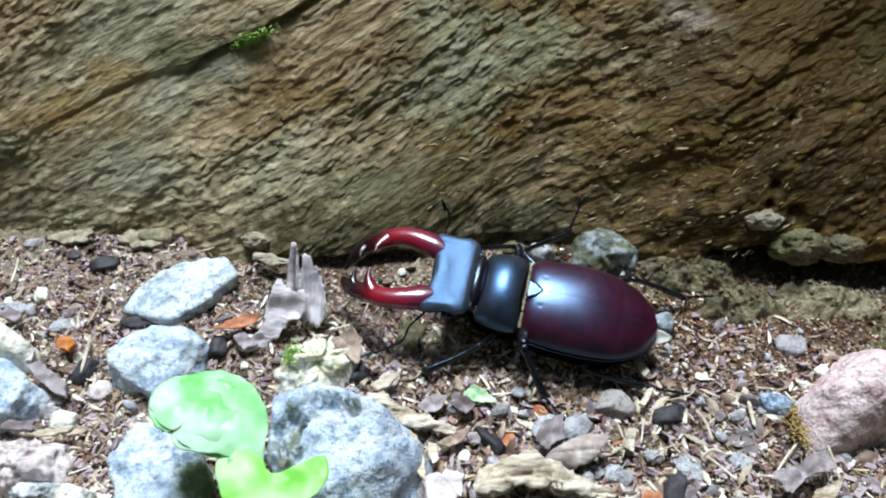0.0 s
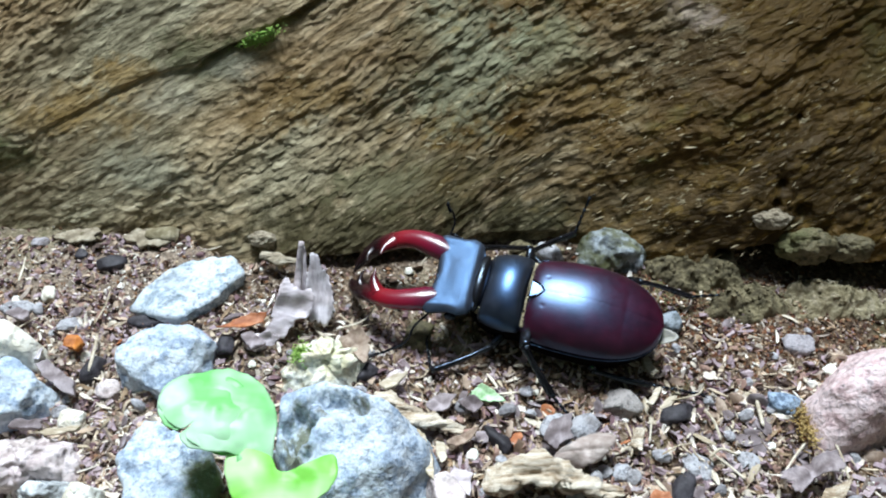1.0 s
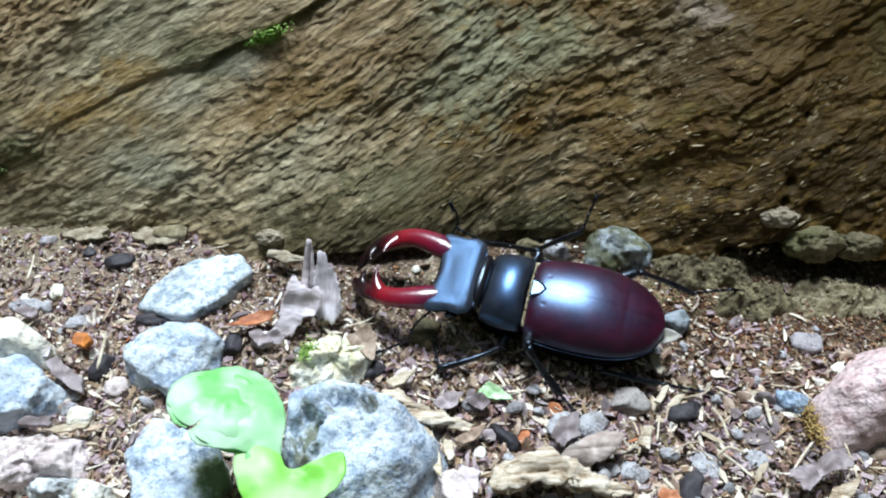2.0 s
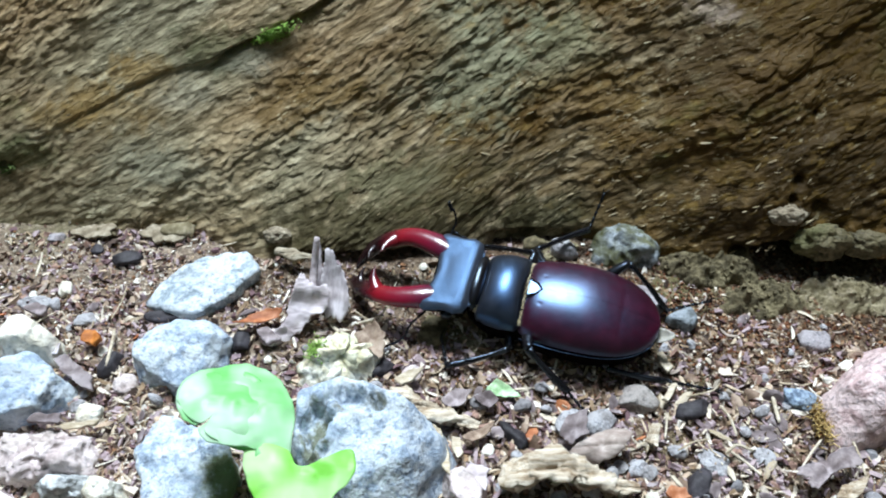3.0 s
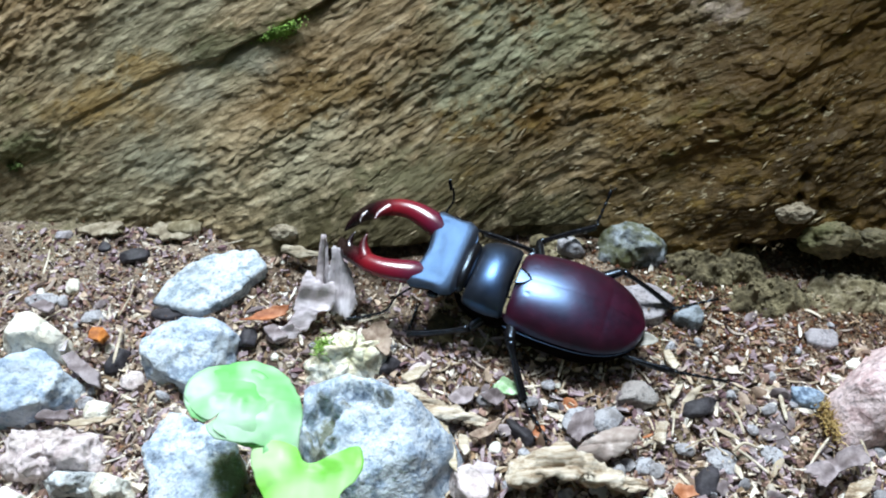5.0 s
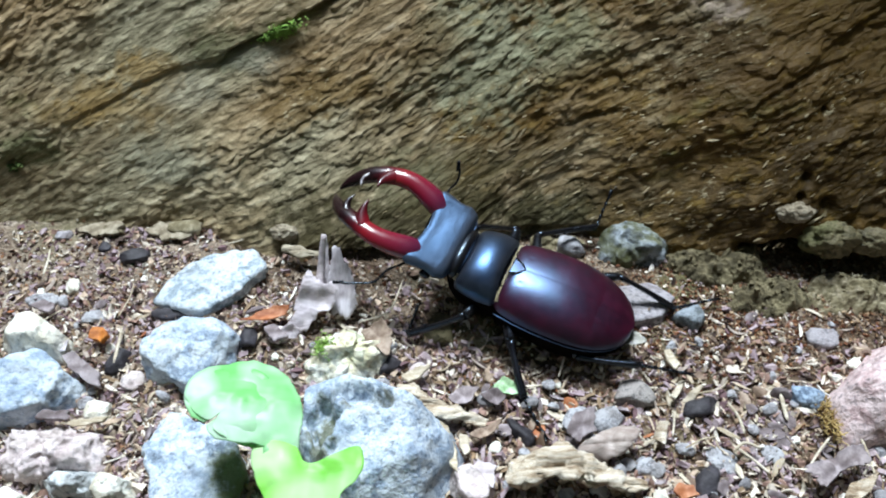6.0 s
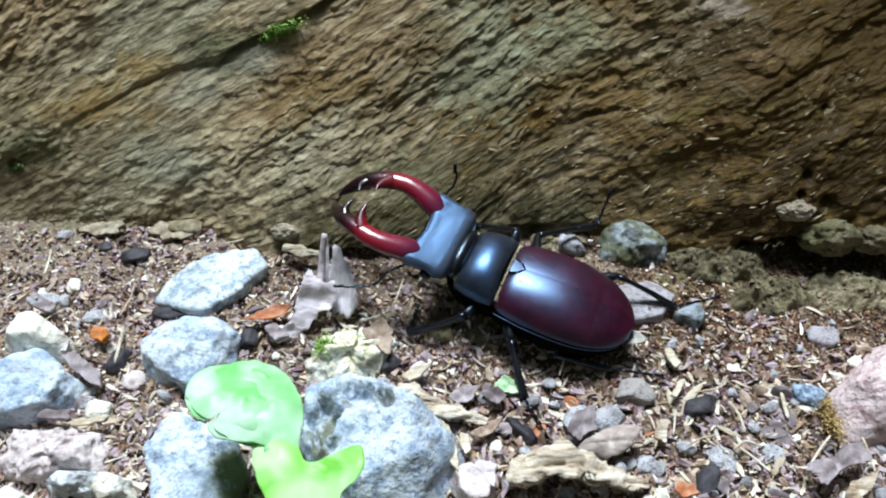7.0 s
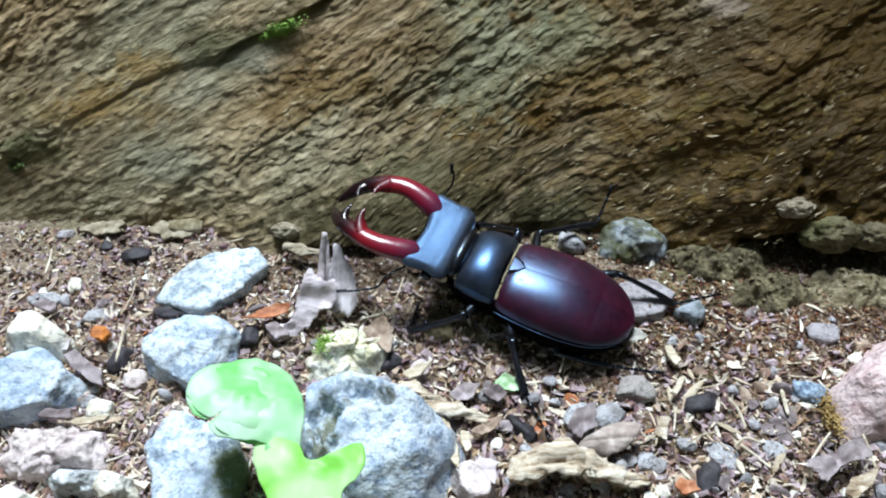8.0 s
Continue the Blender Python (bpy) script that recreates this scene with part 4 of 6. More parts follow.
    co[:, 2] += upper * 0.03 * fbm(co[:, 0] * 0.8, co[:, 1] * 0.8, 0, 77, 3)
    co[:, 0] -= 0.8 * np.exp(-((co[:, 1] / 3.4) ** 2)) * smooth(ux, 0.5, 1.0)
    co[:, 0] += 0.5 * np.exp(-(((np.abs(co[:, 1]) - 8.6) / 1.2) ** 2)) * smooth(ux, 0.6, 1.0)
    co -= np.array([13.0, 0, 9.0])
    head.data.vertices.foreach_set("co", (co * mm).ravel())
    darken_below(head, 0.15 * mm, M_LEG)
    part("head", head, beetle, "broad dull black head plate")
    head.location = (13.0 * mm, 0, 9.0 * mm)
    parts["head"] = head

    for side in (1, -1):
        if side > 0:
            d, faces = sphere(4)
            throat = mesh_object("throat", (np.sign(d) * np.abs(d) ** 0.85 * np.array([4.2, 7.4, 2.2]) + np.array([3.6, 0, -2.6])) * mm, faces, M_LEG)
            part("throat", throat, head, "glossy black underside of head")
        # jaws: broad at the root, bowed, with one inner tooth and a forked tip
        run = curve_points([(-3.4, side * 4.4, -0.6), (1.4, side * 6.2, 0.0), (6.5, side * 7.3, 0.1), (10.5, side * 6.9, -0.5), (13.5, side * 6.0, -1.5), (16.2, side * 4.6, -3.1), (18.3, side * 2.6, -4.9), (19.5, side * 0.8, -6.2)], 44)
        rad = np.interp(np.linspace(0, 1, 44), [0, 0.13, 0.3, 0.5, 0.66, 0.8, 0.9, 1], [2.2, 2.6, 2.1, 1.85, 1.8, 1.35, 0.85, 0.2])
        tooth = curve_points([(10.8, side * 6.6, -0.6), (11.9, side * 4.9, 0.0), (12.4, side * 3.4, 0.6), (12.4, side * 1.7, 1.2)], 12)
        fork = curve_points([(14.8, side * 5.3, -2.2), (15.8, side * 3.8, -2.0), (15.9, side * 2.4, -1.5), (15.4, side * 1.0, -1.0)], 12)
        thick = np.interp(np.linspace(0, 1, 12), [0, 0.4, 1], [1.9, 1.15, 0.1])
        ob = tubes("mandible", [(run * mm, rad * mm, 18, 0.72), (tooth * mm, thick * mm, 12, 0.8), (fork * mm, 0.7 * thick * mm, 12, 0.8)], M_HORN)
        part("mandible", ob, head, "shiny deep red antler-like jaw")
        ob.location = (8.0 * mm, 0, 0)
        d, faces = sphere(3)
        eye = mesh_object("eye", d * np.array([1.2, 0.7, 0.9]) * mm, faces, M_LEG)
        eye.location = (3.6 * mm, side * 8.7 * mm, -0.9 * mm)
        part("eye", eye, head)
        # antenna: a long first joint, an elbow, and a club of plates
        way = [(8.0, 8.4, -1.5), (10.3, 11.4, -2.3), (11.2, 14.2, -3.4), (14.0, 16.0, -4.3), (16.4, 17.3, -4.9)] if side > 0 else [(8.0, -8.4, -1.5), (7.9, -10.8, -0.9), (7.4, -12.4, 0.0), (7.6, -13.4, 1.3), (8.2, -14.2, 2.6)]
        bend = curve_points(way, 22)
        r = np.full(22, 0.26)
        r[::3] = 0.20
        r[-1] = 0.15
        club = [((bend[-1] + 0.55 * k * (bend[-1] - bend[-2]) / np.linalg.norm(bend[-1] - bend[-2])) * mm, k) for k in range(4)]
        specs = [(bend * mm, r * mm, 8, 1)]
        for p, k in club:
            specs.append((np.array([p, p + np.array([0.3, -side * 0.4, -0.3]) * mm, p + np.array([0.4, -side * 0.7, -0.5]) * mm]), np.array([0.27, 0.30, 0.12]) * mm, 7, 0.7))
        part("antenna", tubes("antenna", specs, M_LEG), head)

    # golden hairs on the edges of the shield
    rng = np.random.default_rng(5)
    specs = []
    for x0, half, z0, n, long in ((2.5, 7.5, 6.3, 260, 0.5), (11.6, 6.6, 6.3, 200, 0.4)):
        for _ in range(n):
            a = rng.uniform(-1.35, 1.35)
            p = np.array([x0 + rng.normal(0, 0.1), half * np.sin(a), z0 + 3.45 * np.cos(a)])
            q = p + long * np.array([rng.normal(-0.55, 0.25), np.sin(a) * 0.25 + rng.normal(0, 0.2), 0.12 + rng.normal(0, 0.12)])
            specs.append((np.array([p, (p + q) / 2 + (0, 0, 0.08), q]) * mm, np.array([0.05, 0.045, 0.02]) * mm, 4, 1))
    tagged(part("hair_fringe", tubes("hair_fringe", specs, M_HAIR), beetle, "short golden hairs"), kind="stuff")

    # legs
    def femur(length):
        s = np.linspace(0, 1, 14)
        pts = np.stack([s * length, 0 * s, 0.5 * np.sin(np.pi * s)], -1)
        return tubes("femur", [(pts * mm, np.interp(s, [0, 0.15, 0.5, 0.85, 1], [0.9, 1.2, 1.35, 1.15, 0.95]) * mm, 12, 0.8)], M_LEG)

    def tibia(length):
        s = np.linspace(0, 1, 14)
        pts = np.stack([s * length, 0 * s, 0.25 * np.sin(np.pi * s)], -1)
        specs = [(pts * mm, np.interp(s, [0, 0.08, 0.2, 0.8, 1], [0.95, 0.85, 0.62, 0.85, 0.9]) * mm, 10, 0.75)]
        for k, sd in ((0.45, 1), (0.62, -1), (0.78, 1), (0.97, 1), (0.97, -1)):
            p = np.array([k * length, sd * 0.4, 0])
            specs.append((np.array([p, p + (0.6, sd * 0.5, -0.1), p + (1.3, sd * 0.9, -0.2)]) * mm, np.array([0.25, 0.16, 0.03]) * mm, 6, 1))
        return tubes("tibia", specs, M_LEG)

    def tarsus(length):
        specs = []
        step = length / 6.0
        for k in range(5):
            a, b = k * step, (k + 0.95) * step
            if k == 4:
                b = length * 0.97
            specs.append((np.array([(a, 0, 0), ((a + b) / 2, 0, 0.12), (b, 0, 0)]) * mm, np.array([0.22, 0.32, 0.40]) * mm, 8, 0.9))
        for sd in (1, -1):
            claw = curve_points([(length * 0.95, 0, 0), (length * 0.95 + 0.8, sd * 0.5, 0.1), (length * 0.95 + 1.3, sd * 0.7, -0.5)], 6)
            specs.append((claw * mm, np.linspace(0.18, 0.03, 6) * mm, 6, 1))
        return tubes("tarsus", specs, M_LEG)

    for key, (hip, l1, l2, l3, _) in LEGS.items():
        for nm, made in (("femur", femur(l1)), ("tibia", tibia(l2)), ("tarsus", tarsus(l3))):
            part(nm, made, beetle)
            parts[key, nm] = made
    return parts


# hips (mm, in the beetle's space), the lengths of thigh, shin and foot, and the way the knee points
LEGS = {
    "front_near": ((5.9, 4.2, 3.3), 6.7, 12.7, 8.0, (0.28, 1, -0.08)),
    "front_far": ((5.0, -5.1, 3.4), 6.9, 14.3, 7.0, (0.65, -1, -0.18)),
    "mid_near": ((0.7, 4.1, 3.2), 8.7, 11.1, 9.0, (0.03, 1, 0.65)),
    "mid_far": ((-2.8, -6.5, 3.1), 10.0, 14.7, 9.5, (1.67, -1, -0.05)),
    "hind_near": ((-11.6, 2.3, 3.3), 8.3, 11.7, 10.5, (0.27, 1, -0.08)),
    "hind_far": ((-9.2, -5.6, 2.8), 10.4, 13.8, 11.0, (0.3, -1, 1.43)),
}

# t, x, y, z (mm), roll, pitch, heading, head pitch, head yaw, head roll
BODY = [
    (0.0, 23.83, -17.40, 3.44, -8.8, -2.5, 166.4, 3.6, 1.4, 0.3),
    (0.5, 23.72, -17.54, 3.43, -10.2, 1.0, 164.0, 2.0, 2.3, 0.8),
    (1.0, 23.78, -17.42, 3.23, -10.3, 2.5, 163.0, 2.0, 2.5, 0.8),
    (1.5, 23.56, -17.59, 3.39, -9.5, 2.7, 162.6, 2.4, 2.4, 0.4),
    (3.0, 20.30, -17.78, 2.18, -7.4, 1.9, 164.0, 4.4, -1.0, -2.3),
    (3.5, 18.70, -18.55, 2.92, -3.4, -0.5, 163.3, 4.6, -1.9, -2.2),
    (4.0, 18.04, -18.33, 2.69, -4.2, -1.2, 163.2, 5.0, -2.2, -4.2),
    (4.5, 17.13, -17.77, 2.62, -4.9, -0.7, 161.4, 3.5, -1.0, -5.5),
    (6.0, 14.47, -15.40, 4.06, -3.2, -5.9, 156.6, -13.8, -0.6, -7.6),
    (6.5, 14.41, -15.57, 4.04, -3.0, -5.8, 157.1, -13.8, -0.7, -7.6),
    (7.0, 14.29, -15.66, 3.84, -1.9, -5.5, 156.9, -11.1, -0.3, -6.4),
    (7.5, 14.24, -15.67, 3.67, -1.5, -5.3, 157.1, -9.6, 0.1, -6.6),
    (8.0, 14.33, -15.62, 3.58, -1.7, -5.0, 157.0, -8.1, 0.6, -7.0),
]
# where each foot stands, from when to when: seconds, ankle, tip of the foot
STEPS = {
    "front_near": [(0.0, 4.15, (0.0022, -0.0297, 0.0018), (0.0008, -0.0195, 0.0012)), (4.4, 8.0, (-0.0067, -0.0231, 0.0020), (-0.0038, -0.0114, 0.0012))],
    "front_far": [(0.0, 1.8, (0.0125, 0.0004, 0.0030), (0.0070, 0.0034, 0.0040)), (2.7, 4.7, (0.0094, -0.0004, 0.0030), (0.0038, 0.0030, 0.0040)), (5.6, 8.0, (0.0069, 0.0036, 0.0040), (0.0012, 0.0062, 0.0062))],
    "mid_near": [(0.0, 3.3, (0.0246, -0.0354, 0.0020), (0.0273, -0.0387, 0.0010)), (3.7, 8.0, (0.0150, -0.0374, 0.0020), (0.0186, -0.0448, 0.0010))],
    "mid_far": [(0.0, 8.0, (0.0331, 0.0036, 0.0042), (0.0354, 0.0066, 0.0113))],
    "hind_near": [(0.0, 4.75, (0.0433, -0.0327, 0.0016), (0.0543, -0.0347, 0.0010)), (5.4, 5.8, (0.0410, -0.0325, 0.0018), (0.0485, -0.0340, 0.0012)), (6.2, 8.0, (0.0317, -0.0311, 0.0018), (0.0410, -0.0322, 0.0012))],
    "hind_far": [(0.0, 1.8, (0.0554, -0.0119, 0.0020), (0.0649, -0.0104, 0.0010)), (2.5, 8.0, (0.0465, -0.0165, 0.0020), (0.0581, -0.0128, 0.0010))],
}


def body_at(t):
    """The beetle's state at t, smoothly between the rows."""
    T = [r[0] for r in BODY]
    k = min(max(np.searchsorted(T, t, "right") - 1, 0), len(T) - 2)
    p, q = np.array(BODY[k]), np.array(BODY[k + 1])
    before, after = np.array(BODY[max(k - 1, 0)]), np.array(BODY[min(k + 2, len(T) - 1)])
    h = q[0] - p[0]
    s = (t - p[0]) / h
    m0 = (q - before) / max(q[0] - before[0], 1e-6) * h
    m1 = (after - p) / max(after[0] - p[0], 1e-6) * h
    v = (2 * s**3 - 3 * s**2 + 1) * p + (s**3 - 2 * s**2 + s) * m0 + (3 * s**2 - 2 * s**3) * q + (s**3 - s**2) * m1
    return v[1:]


def foot_at(key, t):
    plan = STEPS[key]
    for t0, t1, ankle, tip in plan:
        if t0 <= t <= t1:
            return Vector(ankle), Vector(tip)
    k = max(i for i, row in enumerate(plan) if row[1] < t)
    (_, t0, a0, p0), (t1, _, a1, p1) = plan[k], plan[k + 1]
    s = (t - t0) / (t1 - t0)
    s = s * s * (3 - 2 * s)
    up = Vector((0, 0, 0.003 * math.sin(math.pi * s)))
    return Vector(a0).lerp(Vector(a1), s) + up, Vector(p0).lerp(Vector(p1), s) + up


def along(start, end, up):
    """A pose at start whose x runs to end, with z towards up."""
    x = (end - start).normalized()
    y = up.cross(x).normalized()
    z = x.cross(y)
    m = Matrix((x, y, z)).transposed().to_4x4()
    m.translation = start
    return m


def motions(parts, rolled):
    mm = 0.001
    times = [round(0.1 * k, 1) for k in range(81)]
    rows = {k: [] for k in parts}
    for t in times:
        x, y, z, roll, pitch, heading, hp, hy, hr = body_at(t)
        B = pose(x * mm, y * mm, z * mm, roll, pitch, heading)
        inv = B.inverted()
        rows["beetle"].append((t, B))
        rows["head"].append((t, pose(13 * UNIT, 0, 9 * UNIT, hr, hp, hy)))
        for key, (hip, l1, l2, l3, knee_way) in LEGS.items():
            ankle, tip = foot_at(key, t)
            ankle, tip = inv @ ankle, inv @ tip
            h = Vector(hip) * UNIT
            d = ankle - h
            reach = min(d.length, (l1 + l2) * UNIT * 0.985)
            d = d.normalized()
            a = (l1 * l1 - l2 * l2 + (reach / UNIT) ** 2) / (2 * reach / UNIT) * UNIT
            rise = math.sqrt(max((l1 * UNIT) ** 2 - a * a, 1e-12))
            out = Vector(knee_way)
            pole = (out - out.dot(d) * d).normalized()
            knee = h + a * d + rise * pole
            ankle = knee + (h + reach * d - knee).normalized() * l2 * UNIT
            rows[key, "femur"].append((t, along(h, knee, pole)))
            rows[key, "tibia"].append((t, along(knee, ankle, pole)))
            rows[key, "tarsus"].append((t, along(ankle, tip, Vector((0, 0, 1)))))
    for k, thing in parts.items():
        walk(thing, rows[k])
    # the pebble that the hind leg pushes aside
    m = rolled.matrix_basis.copy()
    aside = Matrix.Translation((0.0019, -0.0006, 0)) @ m
    walk(rolled, [(0.0, aside), (4.5, aside), (5.3, m), (8.0, m)])


# ---- stones ----
CUBE = np.array([(sx, sy, sz) for sx in (-1, 1) for sy in (-1, 1) for sz in (-1, 1)], float)
CUBE_FACES = np.array([(0, 1, 3, 2), (4, 6, 7, 5), (0, 4, 5, 1), (2, 3, 7, 6), (0, 2, 6, 4), (1, 5, 7, 3)])


def clod(a, b, half, height, label, seed):
    """A low heap of crumbled earth from a to b, lumpy, with crumbs lying on it."""
    a, b = np.array(a), np.array(b)
    mid, ln = (a + b) / 2, np.linalg.norm(b - a) / 2
    turn = math.atan2(*(b - a)[::-1])
    nu, nv = 120, 60
    U, V = np.meshgrid(np.linspace(-1, 1, nu), np.linspace(-1, 1, nv), indexing="ij")
    x, y = U * ln * 1.15, V * half * 1.25
    edge = np.sqrt(U * U + V * V) + 0.22 * fbm(x * 260, y * 260, 0, seed, 3)

    def rise(x, y, edge):
        n = fbm(x * 260, y * 260, 0, seed + 3, 3)
        n = n + 0.6 * (0.45 - np.abs(fbm(x * 320, y * 320, 0, seed + 4, 2)))
        return np.clip(1 - edge**2, 0, 1) ** 0.5 * height * (0.8 + 0.32 * n) + 0.00022 * fbm(x * 1500, y * 1500, 0, seed + 5, 2) * (edge < 1)

    gx, gy = mid[0] + x * math.cos(turn) - y * math.sin(turn), mid[1] + x * math.sin(turn) + y * math.cos(turn)
    z = rise(x, y, edge) - 0.0008 + ground_height(gx, gy) - ground_height(*mid) - 0.004 * smooth(edge, 1.0, 1.25)
    rng = np.random.default_rng(seed)
    verts, faces = [np.stack([x, y, z], -1).reshape(-1, 3)], grid_faces(nu, nv)
    n0 = nu * nv
    for _ in range(int(ln * 2 * half * 9e6 * 0.07)):
        i, j = rng.integers(4, nu - 4), rng.integers(3, nv - 3)
        if edge[i, j] > 1.05:
            continue
        s = rng.uniform(0.0002, 0.0006) * rng.uniform(0.6, 1, 3)
        c = CUBE * s * rng.uniform(0.6, 1, (8, 3))
        c = c @ np.array(Matrix.Rotation(rng.uniform(0, 6), 3, Vector(rng.normal(size=3)))).T
        verts.append(c + np.array([x[i, j], y[i, j], z[i, j] + 0.3 * s[2]]))
        faces += (CUBE_FACES + n0).tolist()
        n0 += 8
    ob = mesh_object("earth_clod", np.concatenate(verts), faces, M_CLOD, rounded=False)
    ob.matrix_basis = pose(*mid, float(ground_height(*mid)), 0, 0, math.degrees(turn))
    tagged(ob, label, "clod")


def build_stones():
    blue = "pale blue-grey speckled granite chip lying on the soil"
    stone("granite_stone", [(-0.0636, -0.0154), (-0.0571, -0.0095), (-0.0554, -0.0038), (-0.0473, -0.002), (-0.0396, -0.0012), (-0.0361, -0.0063), (-0.0395, -0.0104), (-0.0423, -0.0142), (-0.0455, -0.0168), (-0.0488, -0.0195), (-0.0526, -0.0177)], 0.0034, M_CHIP, "flat angular pale granite chip propped on the soil", seed=3, tilt=(0.0, 0.05), rough=0.00045, slope=0.12, base=0.0006, facets=1, chips=0, grain=0.8)
    stone("granite_stone", [(-0.0573, -0.0263), (-0.0547, -0.0209), (-0.0433, -0.0198), (-0.0393, -0.0236), (-0.0393, -0.0295), (-0.0463, -0.0368), (-0.0547, -0.0332)], 0.0060, M_BLUE, blue, seed=4, tilt=(0.03, 0.26), slope=0.12, facets=4, chips=4)
    stone("granite_stone", [(-0.0866, -0.0314), (-0.0835, -0.0286), (-0.0744, -0.0286), (-0.0642, -0.0360), (-0.0668, -0.0392), (-0.0726, -0.0414), (-0.0807, -0.0437)], 0.0062, M_BLUE, blue, seed=5, tilt=(-0.05, 0.26), slope=0.12, facets=4, chips=4)
    stone("cream_stone", [(-0.0842, -0.0256), (-0.0819, -0.0191), (-0.0777, -0.0203), (-0.0718, -0.0256), (-0.0723, -0.0297), (-0.0816, -0.0292)], 0.007, M_CREAM, "small cream-white stone in bright light", seed=6, rough=0.00040)
    stone("rose_stone", [(-0.0816, -0.0442), (-0.0749, -0.0425), (-0.0686, -0.0434), (-0.0637, -0.0436), (-0.0562, -0.0464), (-0.0572, -0.0492), (-0.0654, -0.0534), (-0.0778, -0.0542)], 0.0056, M_ROSE, "rough pale rose-white stone half sunk in soil", seed=7, rough=0.0012, grain=1.0, round_off=30, facets=9, slope=0.5, tilt=(-0.05, -0.05))
    stone("rose_stone", [(-0.0679, -0.0447), (-0.0631, -0.0441), (-0.0607, -0.0454), (-0.063, -0.0476), (-0.0665, -0.0474)], 0.0062, M_ROSE, "pale pinkish chip lying against the rose stone", seed=27, rough=0.0006, grain=0.8, slope=0.5)
    stone("grey_stone", [(-0.067, -0.0527), (-0.0638, -0.0501), (-0.0592, -0.0508), (-0.0575, -0.0536), (-0.0592, -0.0562), (-0.0643, -0.0569)], 0.0054, M_PALEGREY, "pale grey angular stone beside the rose stone", seed=28, rough=0.0008, grain=0.8, slope=0.4)
    stone("granite_stone", [(-0.0536, -0.0398), (-0.049, -0.0400), (-0.0437, -0.0421), (-0.0355, -0.0466), (-0.0328, -0.0530), (-0.0352, -0.0600), (-0.0466, -0.0608)], 0.0056, M_SIDE, "pale granite block with a green mossy side", seed=8, tilt=(0.0, 0.08), slope=0.06, facets=1, chips=2, grain=0.6)
    stone("granite_stone", [(-0.0244, -0.0351), (-0.0190, -0.0333), (-0.0085, -0.0361), (-0.0006, -0.0420), (0.0020, -0.0495), (0.0014, -0.0603), (-0.0146, -0.0621), (-0.0207, -0.0556), (-0.0236, -0.0464)], 0.013, M_HOLLOW, "large blue-white granite block with dirty hollow", seed=9, slope=0.3, tilt=(0.05, 0.30), rough=0.00055, level=5, facets=4, dents=((-0.0135, -0.0425, 0.0065, 0.0022, -18, 0.0042), (-0.0200, -0.0470, 0.0030, 0.0055, 10, 0.0050)))
    stone("lichen_stone", [(-0.0243, -0.0297), (-0.0225, -0.0264), (-0.0179, -0.0213), (-0.0153, -0.0230), (-0.0117, -0.0264), (-0.0118, -0.0314), (-0.0172, -0.0330), (-0.0220, -0.0320)], 0.0064, M_LICHEN, "crumbly yellowish stone with green lichen", seed=10, slope=0.8, grain=1.2, rough=0.0014, round_off=18, facets=8)
    stone("pink_granite", [(0.0714, -0.0392), (0.0788, -0.0298), (0.0860, -0.0237), (0.0973, -0.0231), (0.0913, -0.0414), (0.0793, -0.0467), (0.0707, -0.0456)], 0.014, M_PINK, "large rounded pink granite stone", seed=11, tilt=(0.1, 0.1), rough=0.00045, level=6, round_off=13, slope=0.5, grain=0.5)
    stone("flat_stone", [(0.0360, -0.0108), (0.0432, -0.0083), (0.0476, -0.0133), (0.0438, -0.0191), (0.0365, -0.0209)], 0.0024, M_LILAC, "flat pale lilac-grey stone behind the beetle", seed=12, rough=0.0002, chips=0, facets=1)
    stone("mossy_stone", [(0.0338, -0.0025), (0.0353, 0.0049), (0.0408, 0.0085), (0.0481, 0.0075), (0.0489, 0.0016), (0.0468, -0.0034), (0.0387, -0.0044)], 0.0048, M_DIRTY_SHADED, "grey speckled stone with moss at the foot of the log", seed=13, grain=0.7, rough=0.0008, round_off=24, facets=9)
    clod((0.0483, -0.0031), (0.0695, -0.0036), 0.0046, 0.0050, "crumbly brown earth clod against the log", 14)
    clod((0.0587, -0.0123), (0.0766, -0.0108), 0.0042, 0.0038, "greenish crumbly earth mound beside the log", 15)
    clod((0.0764, -0.0116), (0.0979, -0.0101), 0.0042, 0.0040, "greenish crumbly earth mound beside the log", 16)
    clod((-0.0016, -0.0195), (0.0129, -0.0215), 0.0042, 0.0015, "low mound of crumbled earth under the beetle", 19)
    clod((0.0192, 0.0017), (0.0314, 0.0009), 0.0026, 0.0022, "crumbly grey earth beside the log", 17)
    clod((0.0426, -0.0242), (0.0327, -0.0070), 0.0022, 0.0010, "low crust of tan earth behind the beetle", 18)
    stone("lilac_stone", [(0.0020, -0.0557), (0.0015, -0.0517), (0.0050, -0.0494), (0.0087, -0.0527), (0.0080, -0.0586), (0.0043, -0.0596)], 0.006, M_ROSE, "lilac-grey angular stone among litter", seed=17)
    stone("pebble", [(-0.0237, -0.0491), (-0.0251, -0.0459), (-0.0223, -0.0442), (-0.0191, -0.0464), (-0.0198, -0.0491)], 0.008, M_BLUE, "small smooth bluish pebble", "pebble", seed=18, round_off=5)
    stone("cream_stone", [(-0.0587, -0.0547), (-0.0574, -0.0512), (-0.0525, -0.0532), (-0.0508, -0.0577), (-0.0562, -0.0586)], 0.005, M_CREAM, "cream flaky chip of stone", seed=19, rough=0.00050)
